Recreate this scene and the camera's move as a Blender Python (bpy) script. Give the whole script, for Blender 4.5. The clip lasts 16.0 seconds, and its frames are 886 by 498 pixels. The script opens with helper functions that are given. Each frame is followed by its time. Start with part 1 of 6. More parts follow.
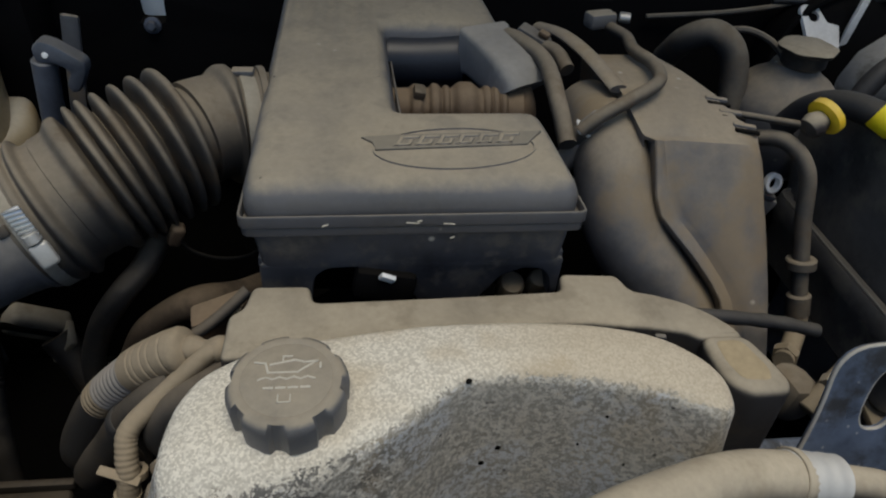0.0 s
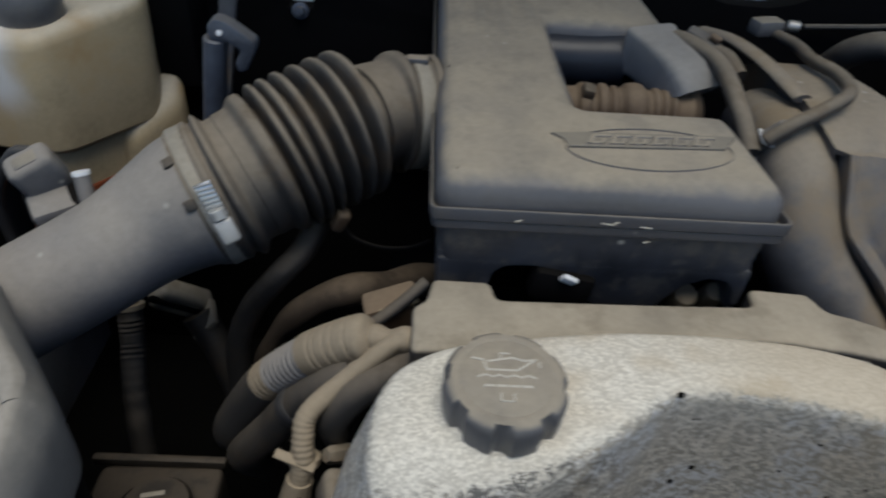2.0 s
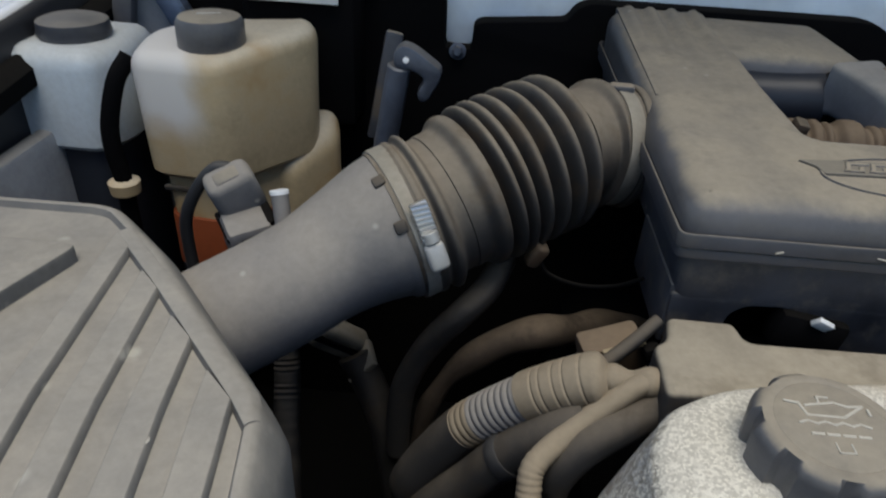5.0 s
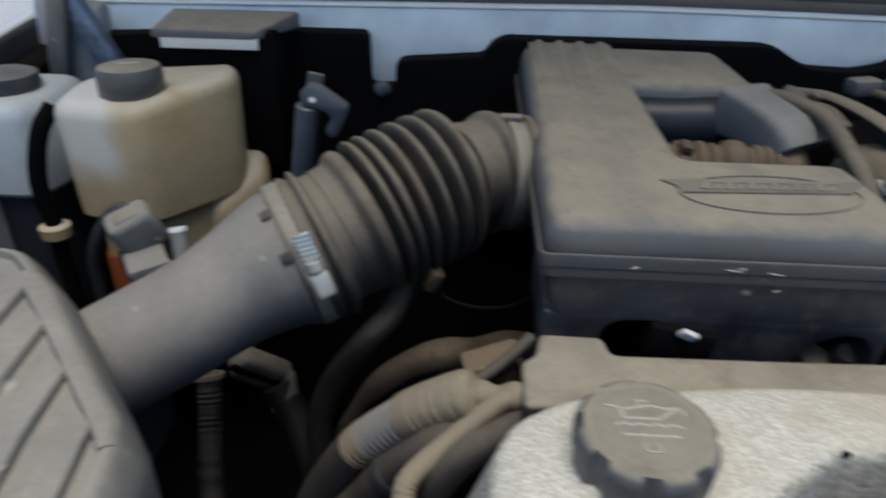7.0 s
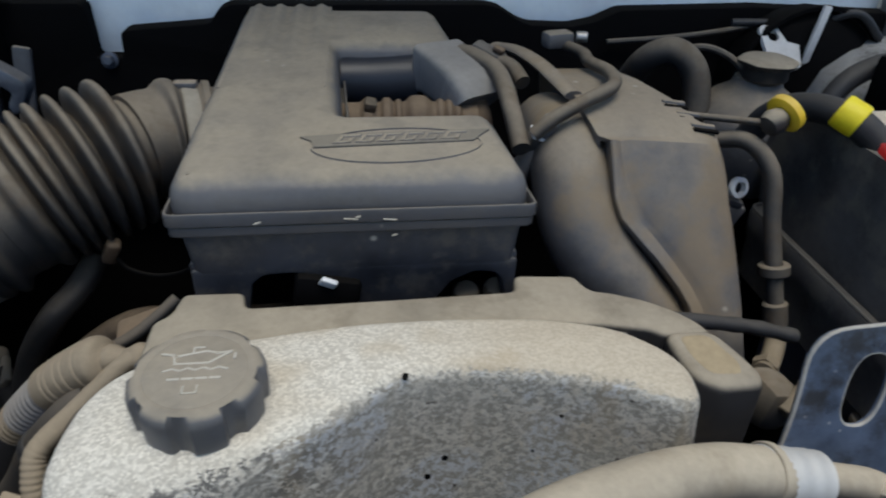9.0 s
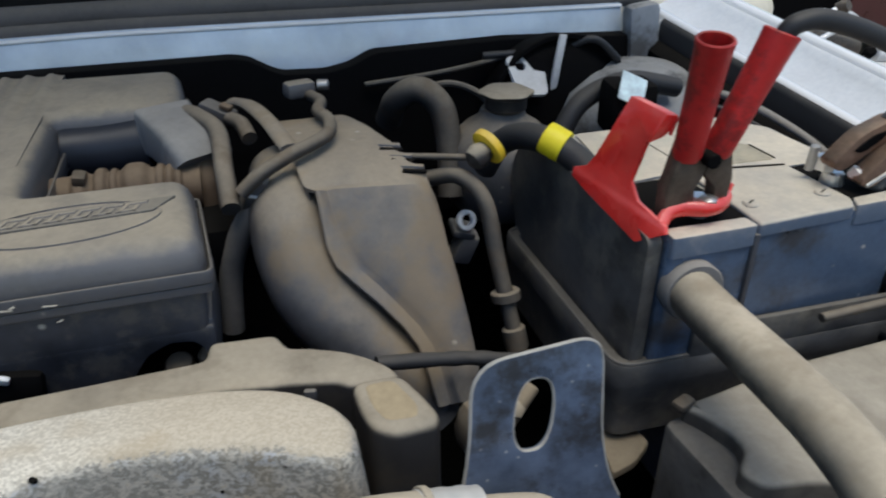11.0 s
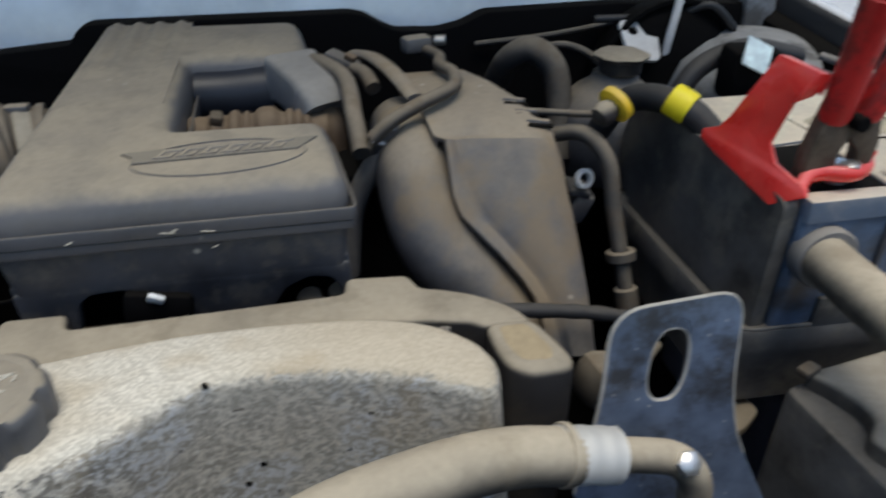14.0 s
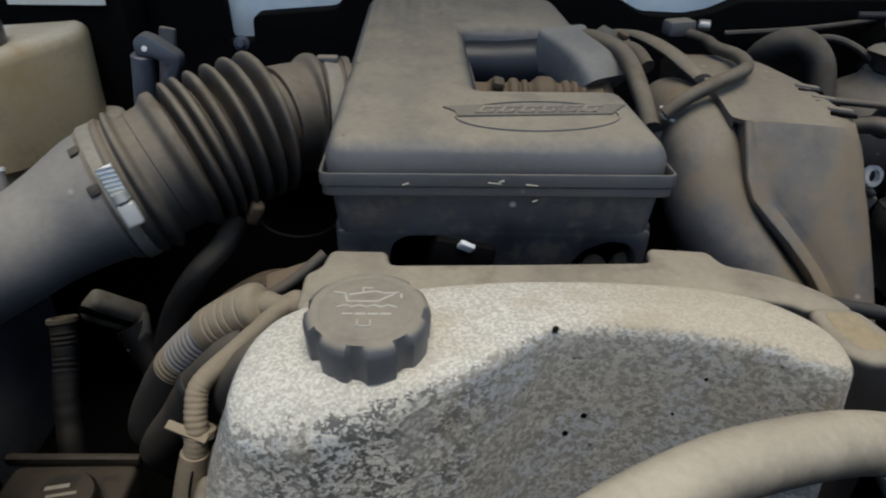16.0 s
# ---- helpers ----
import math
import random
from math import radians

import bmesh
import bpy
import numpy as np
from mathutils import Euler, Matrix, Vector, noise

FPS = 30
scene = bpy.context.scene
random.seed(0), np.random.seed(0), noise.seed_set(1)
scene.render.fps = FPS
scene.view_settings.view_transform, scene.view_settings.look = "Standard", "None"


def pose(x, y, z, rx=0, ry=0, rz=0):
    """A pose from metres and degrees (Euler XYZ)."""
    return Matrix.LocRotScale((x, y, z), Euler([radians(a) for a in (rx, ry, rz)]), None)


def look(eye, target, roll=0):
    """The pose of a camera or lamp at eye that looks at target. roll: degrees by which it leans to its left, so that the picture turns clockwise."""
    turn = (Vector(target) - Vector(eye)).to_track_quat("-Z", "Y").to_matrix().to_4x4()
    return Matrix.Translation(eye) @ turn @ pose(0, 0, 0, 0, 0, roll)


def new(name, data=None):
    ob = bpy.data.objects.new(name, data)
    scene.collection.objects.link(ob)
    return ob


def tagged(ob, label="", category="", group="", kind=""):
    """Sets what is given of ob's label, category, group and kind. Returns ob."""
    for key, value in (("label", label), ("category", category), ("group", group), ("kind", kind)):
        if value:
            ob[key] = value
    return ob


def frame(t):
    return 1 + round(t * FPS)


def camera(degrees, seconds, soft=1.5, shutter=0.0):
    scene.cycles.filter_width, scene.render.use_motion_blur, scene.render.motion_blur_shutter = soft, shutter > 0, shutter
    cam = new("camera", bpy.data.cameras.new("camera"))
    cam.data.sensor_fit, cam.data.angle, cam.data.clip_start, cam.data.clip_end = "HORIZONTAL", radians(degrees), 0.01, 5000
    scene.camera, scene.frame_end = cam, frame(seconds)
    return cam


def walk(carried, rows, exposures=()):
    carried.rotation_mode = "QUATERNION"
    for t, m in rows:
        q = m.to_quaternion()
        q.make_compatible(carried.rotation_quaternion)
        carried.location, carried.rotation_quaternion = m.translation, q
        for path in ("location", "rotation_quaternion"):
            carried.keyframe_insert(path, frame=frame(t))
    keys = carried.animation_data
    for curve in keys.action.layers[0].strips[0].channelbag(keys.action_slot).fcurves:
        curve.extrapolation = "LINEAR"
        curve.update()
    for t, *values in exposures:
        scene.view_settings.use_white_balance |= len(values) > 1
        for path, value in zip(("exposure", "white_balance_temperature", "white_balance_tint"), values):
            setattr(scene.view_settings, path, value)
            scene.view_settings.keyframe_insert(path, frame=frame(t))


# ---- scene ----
cam = camera(66.0, 16.0, 2.0, 0.5)
PATH = [
    (0, (-0.0534, 0.0063, 1.3017), (0.0989, 1.1726, 0.3708), 3.33),
    (0.5, (-0.0420, 0.0102, 1.3023), (0.0842, 1.2088, 0.4092), 2.73),
    (1, (-0.0356, 0.0056, 1.3056), (0.0966, 1.2378, 0.4605), 2.03),
    (1.5, (-0.0729, 0.0052, 1.3067), (0.0799, 1.1889, 0.3981), 4.07),
    (2, (-0.1584, 0.0224, 1.2811), (-0.1011, 1.1993, 0.3528), 4.51),
    (2.5, (-0.2001, 0.0315, 1.2679), (-0.1445, 1.2001, 0.3291), 6.63),
    (3, (-0.2189, 0.0363, 1.2518), (-0.1113, 1.2129, 0.3276), 8.41),
    (3.5, (-0.2471, 0.0320, 1.2254), (-0.1397, 1.2016, 0.2923), 10.23),
    (4, (-0.2706, 0.0292, 1.2081), (-0.1825, 1.1802, 0.2502), 10.39),
    (4.5, (-0.2795, 0.0331, 1.2116), (-0.2197, 1.2177, 0.2934), 8.68),
    (4.7, (-0.2802, 0.0392, 1.2166), (-0.3065, 1.2776, 0.3707), 4.79),
    (6.8, (-0.2260, 0.0249, 1.2325), (-0.3357, 1.3268, 0.4956), 1.37),
    (7, (-0.1962, 0.0221, 1.2331), (-0.2559, 1.3234, 0.4894), 1.20),
    (7.5, (-0.1357, 0.0132, 1.2343), (-0.1018, 1.3000, 0.4642), 1.88),
    (8, (-0.0863, 0.0055, 1.2379), (0.0143, 1.2822, 0.4570), 2.21),
    (8.5, (-0.0490, -0.0022, 1.2399), (0.0920, 1.2647, 0.4491), 3.03),
    (9, (-0.0130, -0.0046, 1.2398), (0.1503, 1.2547, 0.4413), 1.74),
    (9.5, (0.0374, 0.0006, 1.2474), (0.2313, 1.2581, 0.4529), 0.54),
    (10, (0.0804, 0.0005, 1.2526), (0.3442, 1.2645, 0.4893), 0.27),
    (10.2, (0.0923, -0.0017, 1.2512), (0.3805, 1.2611, 0.4947), 0.16),
    (12.3, (0.2065, -0.0509, 1.2665), (0.6319, 1.1856, 0.5314), -1.83),
    (12.5, (0.2026, -0.0495, 1.2662), (0.6224, 1.1887, 0.5309), -1.63),
    (13, (0.1931, -0.0456, 1.2637), (0.6005, 1.2010, 0.5357), -1.13),
    (13.5, (0.1466, -0.0401, 1.2593), (0.4885, 1.2159, 0.5139), -0.78),
    (14, (0.0843, -0.0280, 1.2419), (0.3323, 1.2264, 0.4579), -0.09),
    (14.5, (0.0218, -0.0170, 1.2246), (0.1776, 1.2392, 0.4198), 0.26),
    (15, (-0.0193, -0.0181, 1.2205), (0.0617, 1.2496, 0.4226), -0.16),
    (15.5, (-0.0469, -0.0325, 1.2211), (0.0096, 1.2431, 0.4339), 0.61),
    (16, (-0.0688, -0.0314, 1.2199), (-0.0448, 1.2467, 0.4351), 0.90),
]
walk(cam, [(t, look(eye, target, roll)) for t, eye, target, roll in PATH], [(0, -0.2, 6950, 6), (1, -0.13, 6350, 6), (3.5, 0.05, 6600, 7), (7, 0.08, 6430, 6), (9, 0.1, 6330, 6), (12.5, 0.29, 6450, 6), (16, 0.05, 6600, 6)])


# ---- sky, sun ----
world = bpy.data.worlds.new("sky")
scene.world = world
world.use_nodes = True
wn = world.node_tree.nodes
sky = wn.new("ShaderNodeTexSky")
sky.sky_type, sky.sun_disc = "NISHITA", False
SUN_EL, SUN_AZ = 77.0, 168.0
sky.sun_elevation, sky.sun_rotation = radians(SUN_EL), radians(SUN_AZ)
wn["Background"].inputs["Strength"].default_value = 0.115
world.node_tree.links.new(sky.outputs["Color"], wn["Background"].inputs["Color"])
sun_data = bpy.data.lights.new("sun", "SUN")
sun_data.energy, sun_data.angle, sun_data.color = 2.2, radians(42), (1.0, 0.93, 0.82)
sun = new("sun", sun_data)
sun_dir = Vector((math.sin(radians(SUN_AZ)) * math.cos(radians(SUN_EL)), math.cos(radians(SUN_AZ)) * math.cos(radians(SUN_EL)), math.sin(radians(SUN_EL))))
sun.matrix_world = look(Vector((0, 0, 1)) + sun_dir * 6, (0, 0, 1))


# ---- materials ----
DUST = (0.39, 0.35, 0.26)


def surf(name, base, rough=0.6, metal=0.0, dust=None, cover=0.0, start=0.05, full=0.8, big=7.0, fine=160.0, vary=0.3, bump=0.12, specks=0.0, speck=(0.45, 0.43, 0.38), size=0.002, coat=0.0, shine=0.5, stain=None, stained=0.0, stain_size=14.0):
    """A worn surface: base colour that varies at two scales, dust that has settled on what faces up, splashes, fine relief."""
    m = bpy.data.materials.new(name)
    m.use_nodes = True
    t = m.node_tree
    n, l = t.nodes, t.links
    out = n["Principled BSDF"]
    coord = n.new("ShaderNodeTexCoord")

    def noise_at(scale, detail=4.0, rough_=0.6):
        k = n.new("ShaderNodeTexNoise")
        k.inputs["Scale"].default_value, k.inputs["Detail"].default_value, k.inputs["Roughness"].default_value = scale, detail, rough_
        l.new(coord.outputs["Object"], k.inputs["Vector"])
        return k.outputs["Fac"]

    def ranged(value, a, b, lo, hi, smooth=False):
        k = n.new("ShaderNodeMapRange")
        k.inputs["From Min"].default_value, k.inputs["From Max"].default_value = a, b
        k.inputs["To Min"].default_value, k.inputs["To Max"].default_value = lo, hi
        if smooth:
            k.interpolation_type = "SMOOTHSTEP"
        l.new(value, k.inputs["Value"])
        return k.outputs["Result"]

    def times(a, b):
        k = n.new("ShaderNodeMath")
        k.operation = "MULTIPLY"
        l.new(a, k.inputs[0])
        l.new(b, k.inputs[1])
        return k.outputs["Value"]

    def mixed(fac, a, b):
        k = n.new("ShaderNodeMix")
        k.data_type = "RGBA"
        l.new(fac, k.inputs["Factor"])
        for slot, v in ((6, a), (7, b)):
            if isinstance(v, tuple):
                k.inputs[slot].default_value = (*v, 1)
            else:
                l.new(v, k.inputs[slot])
        return k.outputs[2]

    large, small = noise_at(big), noise_at(fine, 6.0, 0.7)
    lo = tuple(c * (1 - vary) for c in base)
    hi = tuple(min(1, c * (1 + vary)) for c in base)
    colour = mixed(ranged(large, 0.3, 0.7, 0, 1), lo, hi)
    colour = mixed(ranged(small, 0.35, 0.75, 0, 0.35), colour, tuple(min(1, c * 1.5) for c in base))
    roughness = ranged(large, 0.3, 0.7, max(0.05, rough - 0.1), min(1, rough + 0.1))
    if dust:
        geo, sep = n.new("ShaderNodeNewGeometry"), n.new("ShaderNodeSeparateXYZ")
        l.new(geo.outputs["Normal"], sep.inputs["Vector"])
        wobble = n.new("ShaderNodeMath")
        wobble.operation = "ADD"
        l.new(sep.outputs["Z"], wobble.inputs[0])
        l.new(ranged(noise_at(34.0, 5.0, 0.65), 0.3, 0.7, -0.13, 0.13), wobble.inputs[1])
        up = ranged(wobble.outputs["Value"], start, full, 0, 1, True)
        patch = ranged(noise_at(big * 2.3, 5.0), 0.25, 0.65, cover * 0.62, cover)
        fac = times(up, patch)
        film = mixed(ranged(small, 0.3, 0.7, 0, 1), tuple(c * 0.90 for c in dust), tuple(c * 1.07 for c in dust))
        colour = mixed(fac, colour, film)
        k = n.new("ShaderNodeMapRange")
        l.new(fac, k.inputs["Value"])
        l.new(roughness, k.inputs["To Min"])
        k.inputs["To Max"].default_value = 0.95
        roughness = k.outputs["Result"]
    if specks:
        vor = n.new("ShaderNodeTexVoronoi")
        vor.inputs["Scale"].default_value = 0.5 / (size * 6)
        l.new(coord.outputs["Object"], vor.inputs["Vector"])
        near = ranged(vor.outputs["Distance"], 0.06, 0.14, 1, 0)
        some = ranged(noise_at(24.0, 2.0), 0.62 - 0.1 * specks, 0.66 - 0.1 * specks, 0, 0.8)
        colour = mixed(times(near, some), colour, speck)
    if stain:
        colour = mixed(ranged(noise_at(stain_size, 5.0, 0.65), 0.48, 0.66, 0, stained, True), colour, stain)
    l.new(colour, out.inputs["Base Color"])
    l.new(roughness, out.inputs["Roughness"])
    out.inputs["Metallic"].default_value = metal
    out.inputs["Coat Weight"].default_value = coat
    out.inputs["Specular IOR Level"].default_value = shine
    if bump:
        k = n.new("ShaderNodeBump")
        k.inputs["Strength"].default_value, k.inputs["Distance"].default_value = bump, 0.002
        l.new(small, k.inputs["Height"])
        l.new(k.outputs["Normal"], out.inputs["Normal"])
    return m


M_LID = surf("dusty_black_plastic", (0.098, 0.099, 0.107), 0.42, 0, (0.33, 0.29, 0.225), 1.0, 0.5, 0.97, specks=0.5, stain=(0.12, 0.115, 0.105), stained=0.25, stain_size=30.0)
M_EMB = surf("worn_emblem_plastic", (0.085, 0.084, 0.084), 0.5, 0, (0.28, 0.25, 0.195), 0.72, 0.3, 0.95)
M_BOX = surf("black_plastic", (0.050, 0.053, 0.064), 0.38, 0, (0.26, 0.235, 0.195), 0.75, 0.2, 0.95, specks=0.6, stain=(0.085, 0.08, 0.075), stained=0.45, stain_size=13.0)
M_GRIME = surf("grimy_black_plastic", (0.036, 0.040, 0.052), 0.45, 0, (0.20, 0.18, 0.15), 0.6, 0.25, 0.95, big=16, vary=0.5, specks=0.5, stain=(0.105, 0.098, 0.088), stained=0.6, stain_size=42.0)
M_DUCT = surf("dusty_duct_plastic", (0.080, 0.084, 0.097), 0.42, 0, (0.32, 0.272, 0.205), 0.95, 0.18, 0.95, big=9, vary=0.5, specks=0.4, stain=(0.23, 0.165, 0.085), stained=0.55, stain_size=9.0)
M_RUB = surf("dusty_rubber", (0.026, 0.026, 0.028), 0.55, 0, (0.262, 0.222, 0.168), 0.9, -0.12, 0.95, stain=(0.10, 0.068, 0.038), stained=0.45, stain_size=25.0)
M_TUBE = surf("grey_plastic_tube", (0.085, 0.09, 0.105), 0.5, 0, (0.33, 0.30, 0.26), 0.85, -0.45, 0.8, specks=0.9)
M_ABOX = surf("grey_filter_plastic", (0.10, 0.102, 0.104), 0.5, 0, (0.38, 0.35, 0.30), 0.82, 0.0, 1.0, big=12, vary=0.4, specks=1.5, size=0.0035)
M_RAIL = surf("tan_dusty_plastic", (0.020, 0.019, 0.020), 0.5, 0, (0.38, 0.335, 0.26), 1.0, 0.25, 0.9, stain=(0.09, 0.07, 0.045), stained=0.3, stain_size=22.0)
M_ALU = surf("bare_aluminium", (0.3, 0.29, 0.27), 0.5, 0.4, (0.5, 0.47, 0.42), 0.8)


def flaking(name):
    """Rough cast aluminium: dark grimy metal, pale crusted flakes that close up where it faces the sky, tan dust, brown runs."""
    m = bpy.data.materials.new(name)
    m.use_nodes = True
    n, l = m.node_tree.nodes, m.node_tree.links
    out = n["Principled BSDF"]
    co = n.new("ShaderNodeTexCoord")

    def noise_at(scale, detail, rough=0.6, stretch=None):
        k = n.new("ShaderNodeTexNoise")
        k.inputs["Scale"].default_value, k.inputs["Detail"].default_value, k.inputs["Roughness"].default_value = scale, detail, rough
        if stretch:
            mp = n.new("ShaderNodeMapping")
            mp.inputs["Scale"].default_value = stretch
            l.new(co.outputs["Object"], mp.inputs["Vector"])
            l.new(mp.outputs["Vector"], k.inputs["Vector"])
        else:
            l.new(co.outputs["Object"], k.inputs["Vector"])
        return k.outputs["Fac"]

    def ramp(v, a, b, lo=0.0, hi=1.0):
        k = n.new("ShaderNodeMapRange")
        k.interpolation_type = "SMOOTHSTEP"
        for key, q in (("From Min", a), ("From Max", b), ("To Min", lo), ("To Max", hi)):
            k.inputs[key].default_value = q
        l.new(v, k.inputs["Value"])
        return k.outputs["Result"]

    def op(kind, a, b):
        k = n.new("ShaderNodeMath")
        k.operation = kind
        for slot, v in ((0, a), (1, b)):
            if isinstance(v, float):
                k.inputs[slot].default_value = v
            else:
                l.new(v, k.inputs[slot])
        return k.outputs["Value"]

    def mix(f, a, b):
        k = n.new("ShaderNodeMix")
        k.data_type = "RGBA"
        l.new(f, k.inputs["Factor"])
        for slot, v in ((6, a), (7, b)):
            if isinstance(v, tuple):
                k.inputs[slot].default_value = (*v, 1)
            else:
                l.new(v, k.inputs[slot])
        return k.outputs[2]

    geo, sep = n.new("ShaderNodeNewGeometry"), n.new("ShaderNodeSeparateXYZ")
    l.new(geo.outputs["Normal"], sep.inputs["Vector"])
    up = ramp(sep.outputs["Z"], 0.35, 1.0)
    grain, mid, soft = noise_at(650.0, 2.0, 0.6), noise_at(150.0, 7.0, 0.75), noise_at(16.0, 4.0)

    def flakes(scale):
        """A random value for each flake of about 1 / scale metres, with frayed edges."""
        fray, shift, cell, split = n.new("ShaderNodeTexNoise"), n.new("ShaderNodeMix"), n.new("ShaderNodeTexVoronoi"), n.new("ShaderNodeSeparateColor")
        fray.inputs["Scale"].default_value, fray.inputs["Detail"].default_value = scale * 1.3, 3.0
        shift.data_type, shift.blend_type = "RGBA", "ADD"
        shift.inputs["Factor"].default_value = 0.9 / scale
        l.new(co.outputs["Object"], fray.inputs["Vector"])
        l.new(co.outputs["Object"], shift.inputs[6])
        l.new(fray.outputs["Color"], shift.inputs[7])
        cell.inputs["Scale"].default_value = scale
        l.new(shift.outputs[2], cell.inputs["Vector"])
        l.new(cell.outputs["Color"], split.inputs["Color"])
        return split.outputs["Red"]

    one, two = flakes(330.0), flakes(720.0)
    chip = op("ADD", op("MULTIPLY", one, 0.45), op("ADD", op("MULTIPLY", two, 0.30), op("MULTIPLY", mid, 0.25)))
    where = n.new("ShaderNodeSeparateXYZ")
    l.new(co.outputs["Object"], where.inputs["Vector"])
    left = ramp(where.outputs["X"], -0.10, 0.0, 1.0, 0.0)
    metal = mix(ramp(chip, 0.25, 0.75), (0.37, 0.345, 0.295), (0.64, 0.595, 0.515))
    metal = mix(ramp(noise_at(20.0, 4.0, 0.6, (1.0, 1.0, 0.22)), 0.48, 0.66, 0.0, 0.6), metal, (0.42, 0.335, 0.22))
    metal = mix(op("MULTIPLY", ramp(noise_at(26.0, 3.0), 0.46, 0.60), ramp(chip, 0.40, 0.62, 0.0, 0.6)), metal, (0.56, 0.59, 0.64))
    metal = mix(op("MULTIPLY", op("MULTIPLY", ramp(chip, 0.54, 0.44), ramp(noise_at(34.0, 4.0, 0.65), 0.40, 0.58, 0.15, 1.0)), op("MULTIPLY", ramp(left, 0.0, 1.0, 0.25, 0.92), ramp(where.outputs["X"], -0.178, -0.145, 0.2, 1.0))), metal, (0.13, 0.125, 0.115))
    crust = mix(ramp(two, 0.1, 1.0), (0.54, 0.51, 0.445), (0.79, 0.755, 0.67))
    crust = mix(op("MAXIMUM", op("MULTIPLY", ramp(noise_at(9.0, 3.0), 0.46, 0.66, 0.0, 0.8), ramp(where.outputs["X"], -0.12, -0.02, 0.1, 1.0)), ramp(where.outputs["X"], -0.04, 0.10, 0.0, 0.6)), crust, (0.48, 0.395, 0.275))
    level = op("ADD", chip, op("ADD", op("MULTIPLY", up, 0.74), op("MULTIPLY", op("SUBTRACT", soft, 0.5), 0.6)))
    level = op("ADD", level, op("MULTIPLY", left, 0.16))
    fac = ramp(level, 0.76, 0.84)
    colour = mix(fac, metal, crust)
    pits = ramp(noise_at(95.0, 1.0), 0.765, 0.78, 0.0, 0.8)
    colour = mix(pits, colour, (0.05, 0.045, 0.04))
    l.new(colour, out.inputs["Base Color"])
    l.new(ramp(fac, 0.0, 1.0, 0.5, 0.9), out.inputs["Roughness"])
    out.inputs["Metallic"].default_value = 0.15
    k = n.new("ShaderNodeBump")
    k.inputs["Strength"].default_value, k.inputs["Distance"].default_value = 0.45, 0.0012
    l.new(op("ADD", op("MULTIPLY", grain, 0.2), op("ADD", op("MULTIPLY", chip, 1.4), fac)), k.inputs["Height"])
    l.new(k.outputs["Normal"], out.inputs["Normal"])
    return m


M_OILY = surf("oily_black_plastic", (0.014, 0.012, 0.010), 0.4, 0, (0.062, 0.047, 0.032), 0.8, 0.3, 1.0, big=20, vary=0.5, stain=(0.010, 0.009, 0.008), stained=0.7, stain_size=30.0)
M_GOLD = surf("golden_dust", (0.20, 0.16, 0.10), 0.7, 0, (0.40, 0.325, 0.21), 0.9, 0.3, 0.98, big=40)
# dusty rubber darkened in colour for hoses lying deep in shade
M_DIM = surf("shade_toned_dusty_hose", (0.018, 0.018, 0.019), 0.6, 0, (0.16, 0.132, 0.10), 0.8, 0.1, 1.0, stain=(0.05, 0.038, 0.026), stained=0.5, stain_size=25.0)
M_NAVY = surf("clean_black_plastic", (0.016, 0.020, 0.030), 0.4, vary=0.3, bump=0.03)
M_WORN = surf("worn_gold_label", (0.42, 0.37, 0.25), 0.45, 0.1, (0.42, 0.38, 0.31), 0.6, 0.3, 1.0, big=60, vary=0.4)
M_CAST = flaking("cast_aluminium")
M_BAND = surf("dull_steel_band", (0.30, 0.295, 0.28), 0.45, 0.5, (0.40, 0.36, 0.285), 0.85, -0.2, 0.9, big=20)
M_STEEL = surf("steel_band", (0.42, 0.42, 0.42), 0.4, 0.85, DUST, 0.3, 0.2, 1.0)
M_BRIGHT = surf("bright_metal", (0.75, 0.74, 0.72), 0.3, 0.9, vary=0.15)
# steel with the reflected sky's blue mixed into its base, stained dark
M_HOOK = surf("sky_tinted_dark_steel", (0.17, 0.225, 0.34), 0.32, 0.6, (0.3, 0.29, 0.27), 0.3, 0.0, 1.0, big=30, vary=0.4, specks=2.6, speck=(0.62, 0.65, 0.70), size=0.0009, stain=(0.060, 0.056, 0.052), stained=0.85, stain_size=17.0)
M_HOOK2 = surf("grimy_blue_steel", (0.10, 0.115, 0.15), 0.4, 0.4, (0.25, 0.23, 0.19), 0.5, 0.0, 1.0, big=30, vary=0.4)
M_RIM = surf("worn_zinc_edge", (0.45, 0.44, 0.42), 0.5, 0.5, (0.4, 0.37, 0.3), 0.5, 0.0, 1.0, big=60)
M_WHITE = surf("white_paint", (0.66, 0.695, 0.74), 0.25, 0, (0.45, 0.42, 0.36), 0.2, 0.3, 1.0, vary=0.07, bump=0.02, coat=0.6)
M_TANK = surf("yellowed_tank_plastic", (0.45, 0.36, 0.225), 0.4, 0, (0.62, 0.57, 0.47), 0.8, 0.3, 0.95, big=5, vary=0.35, bump=0.03, stain=(0.36, 0.215, 0.075), stained=0.75, stain_size=5.0)


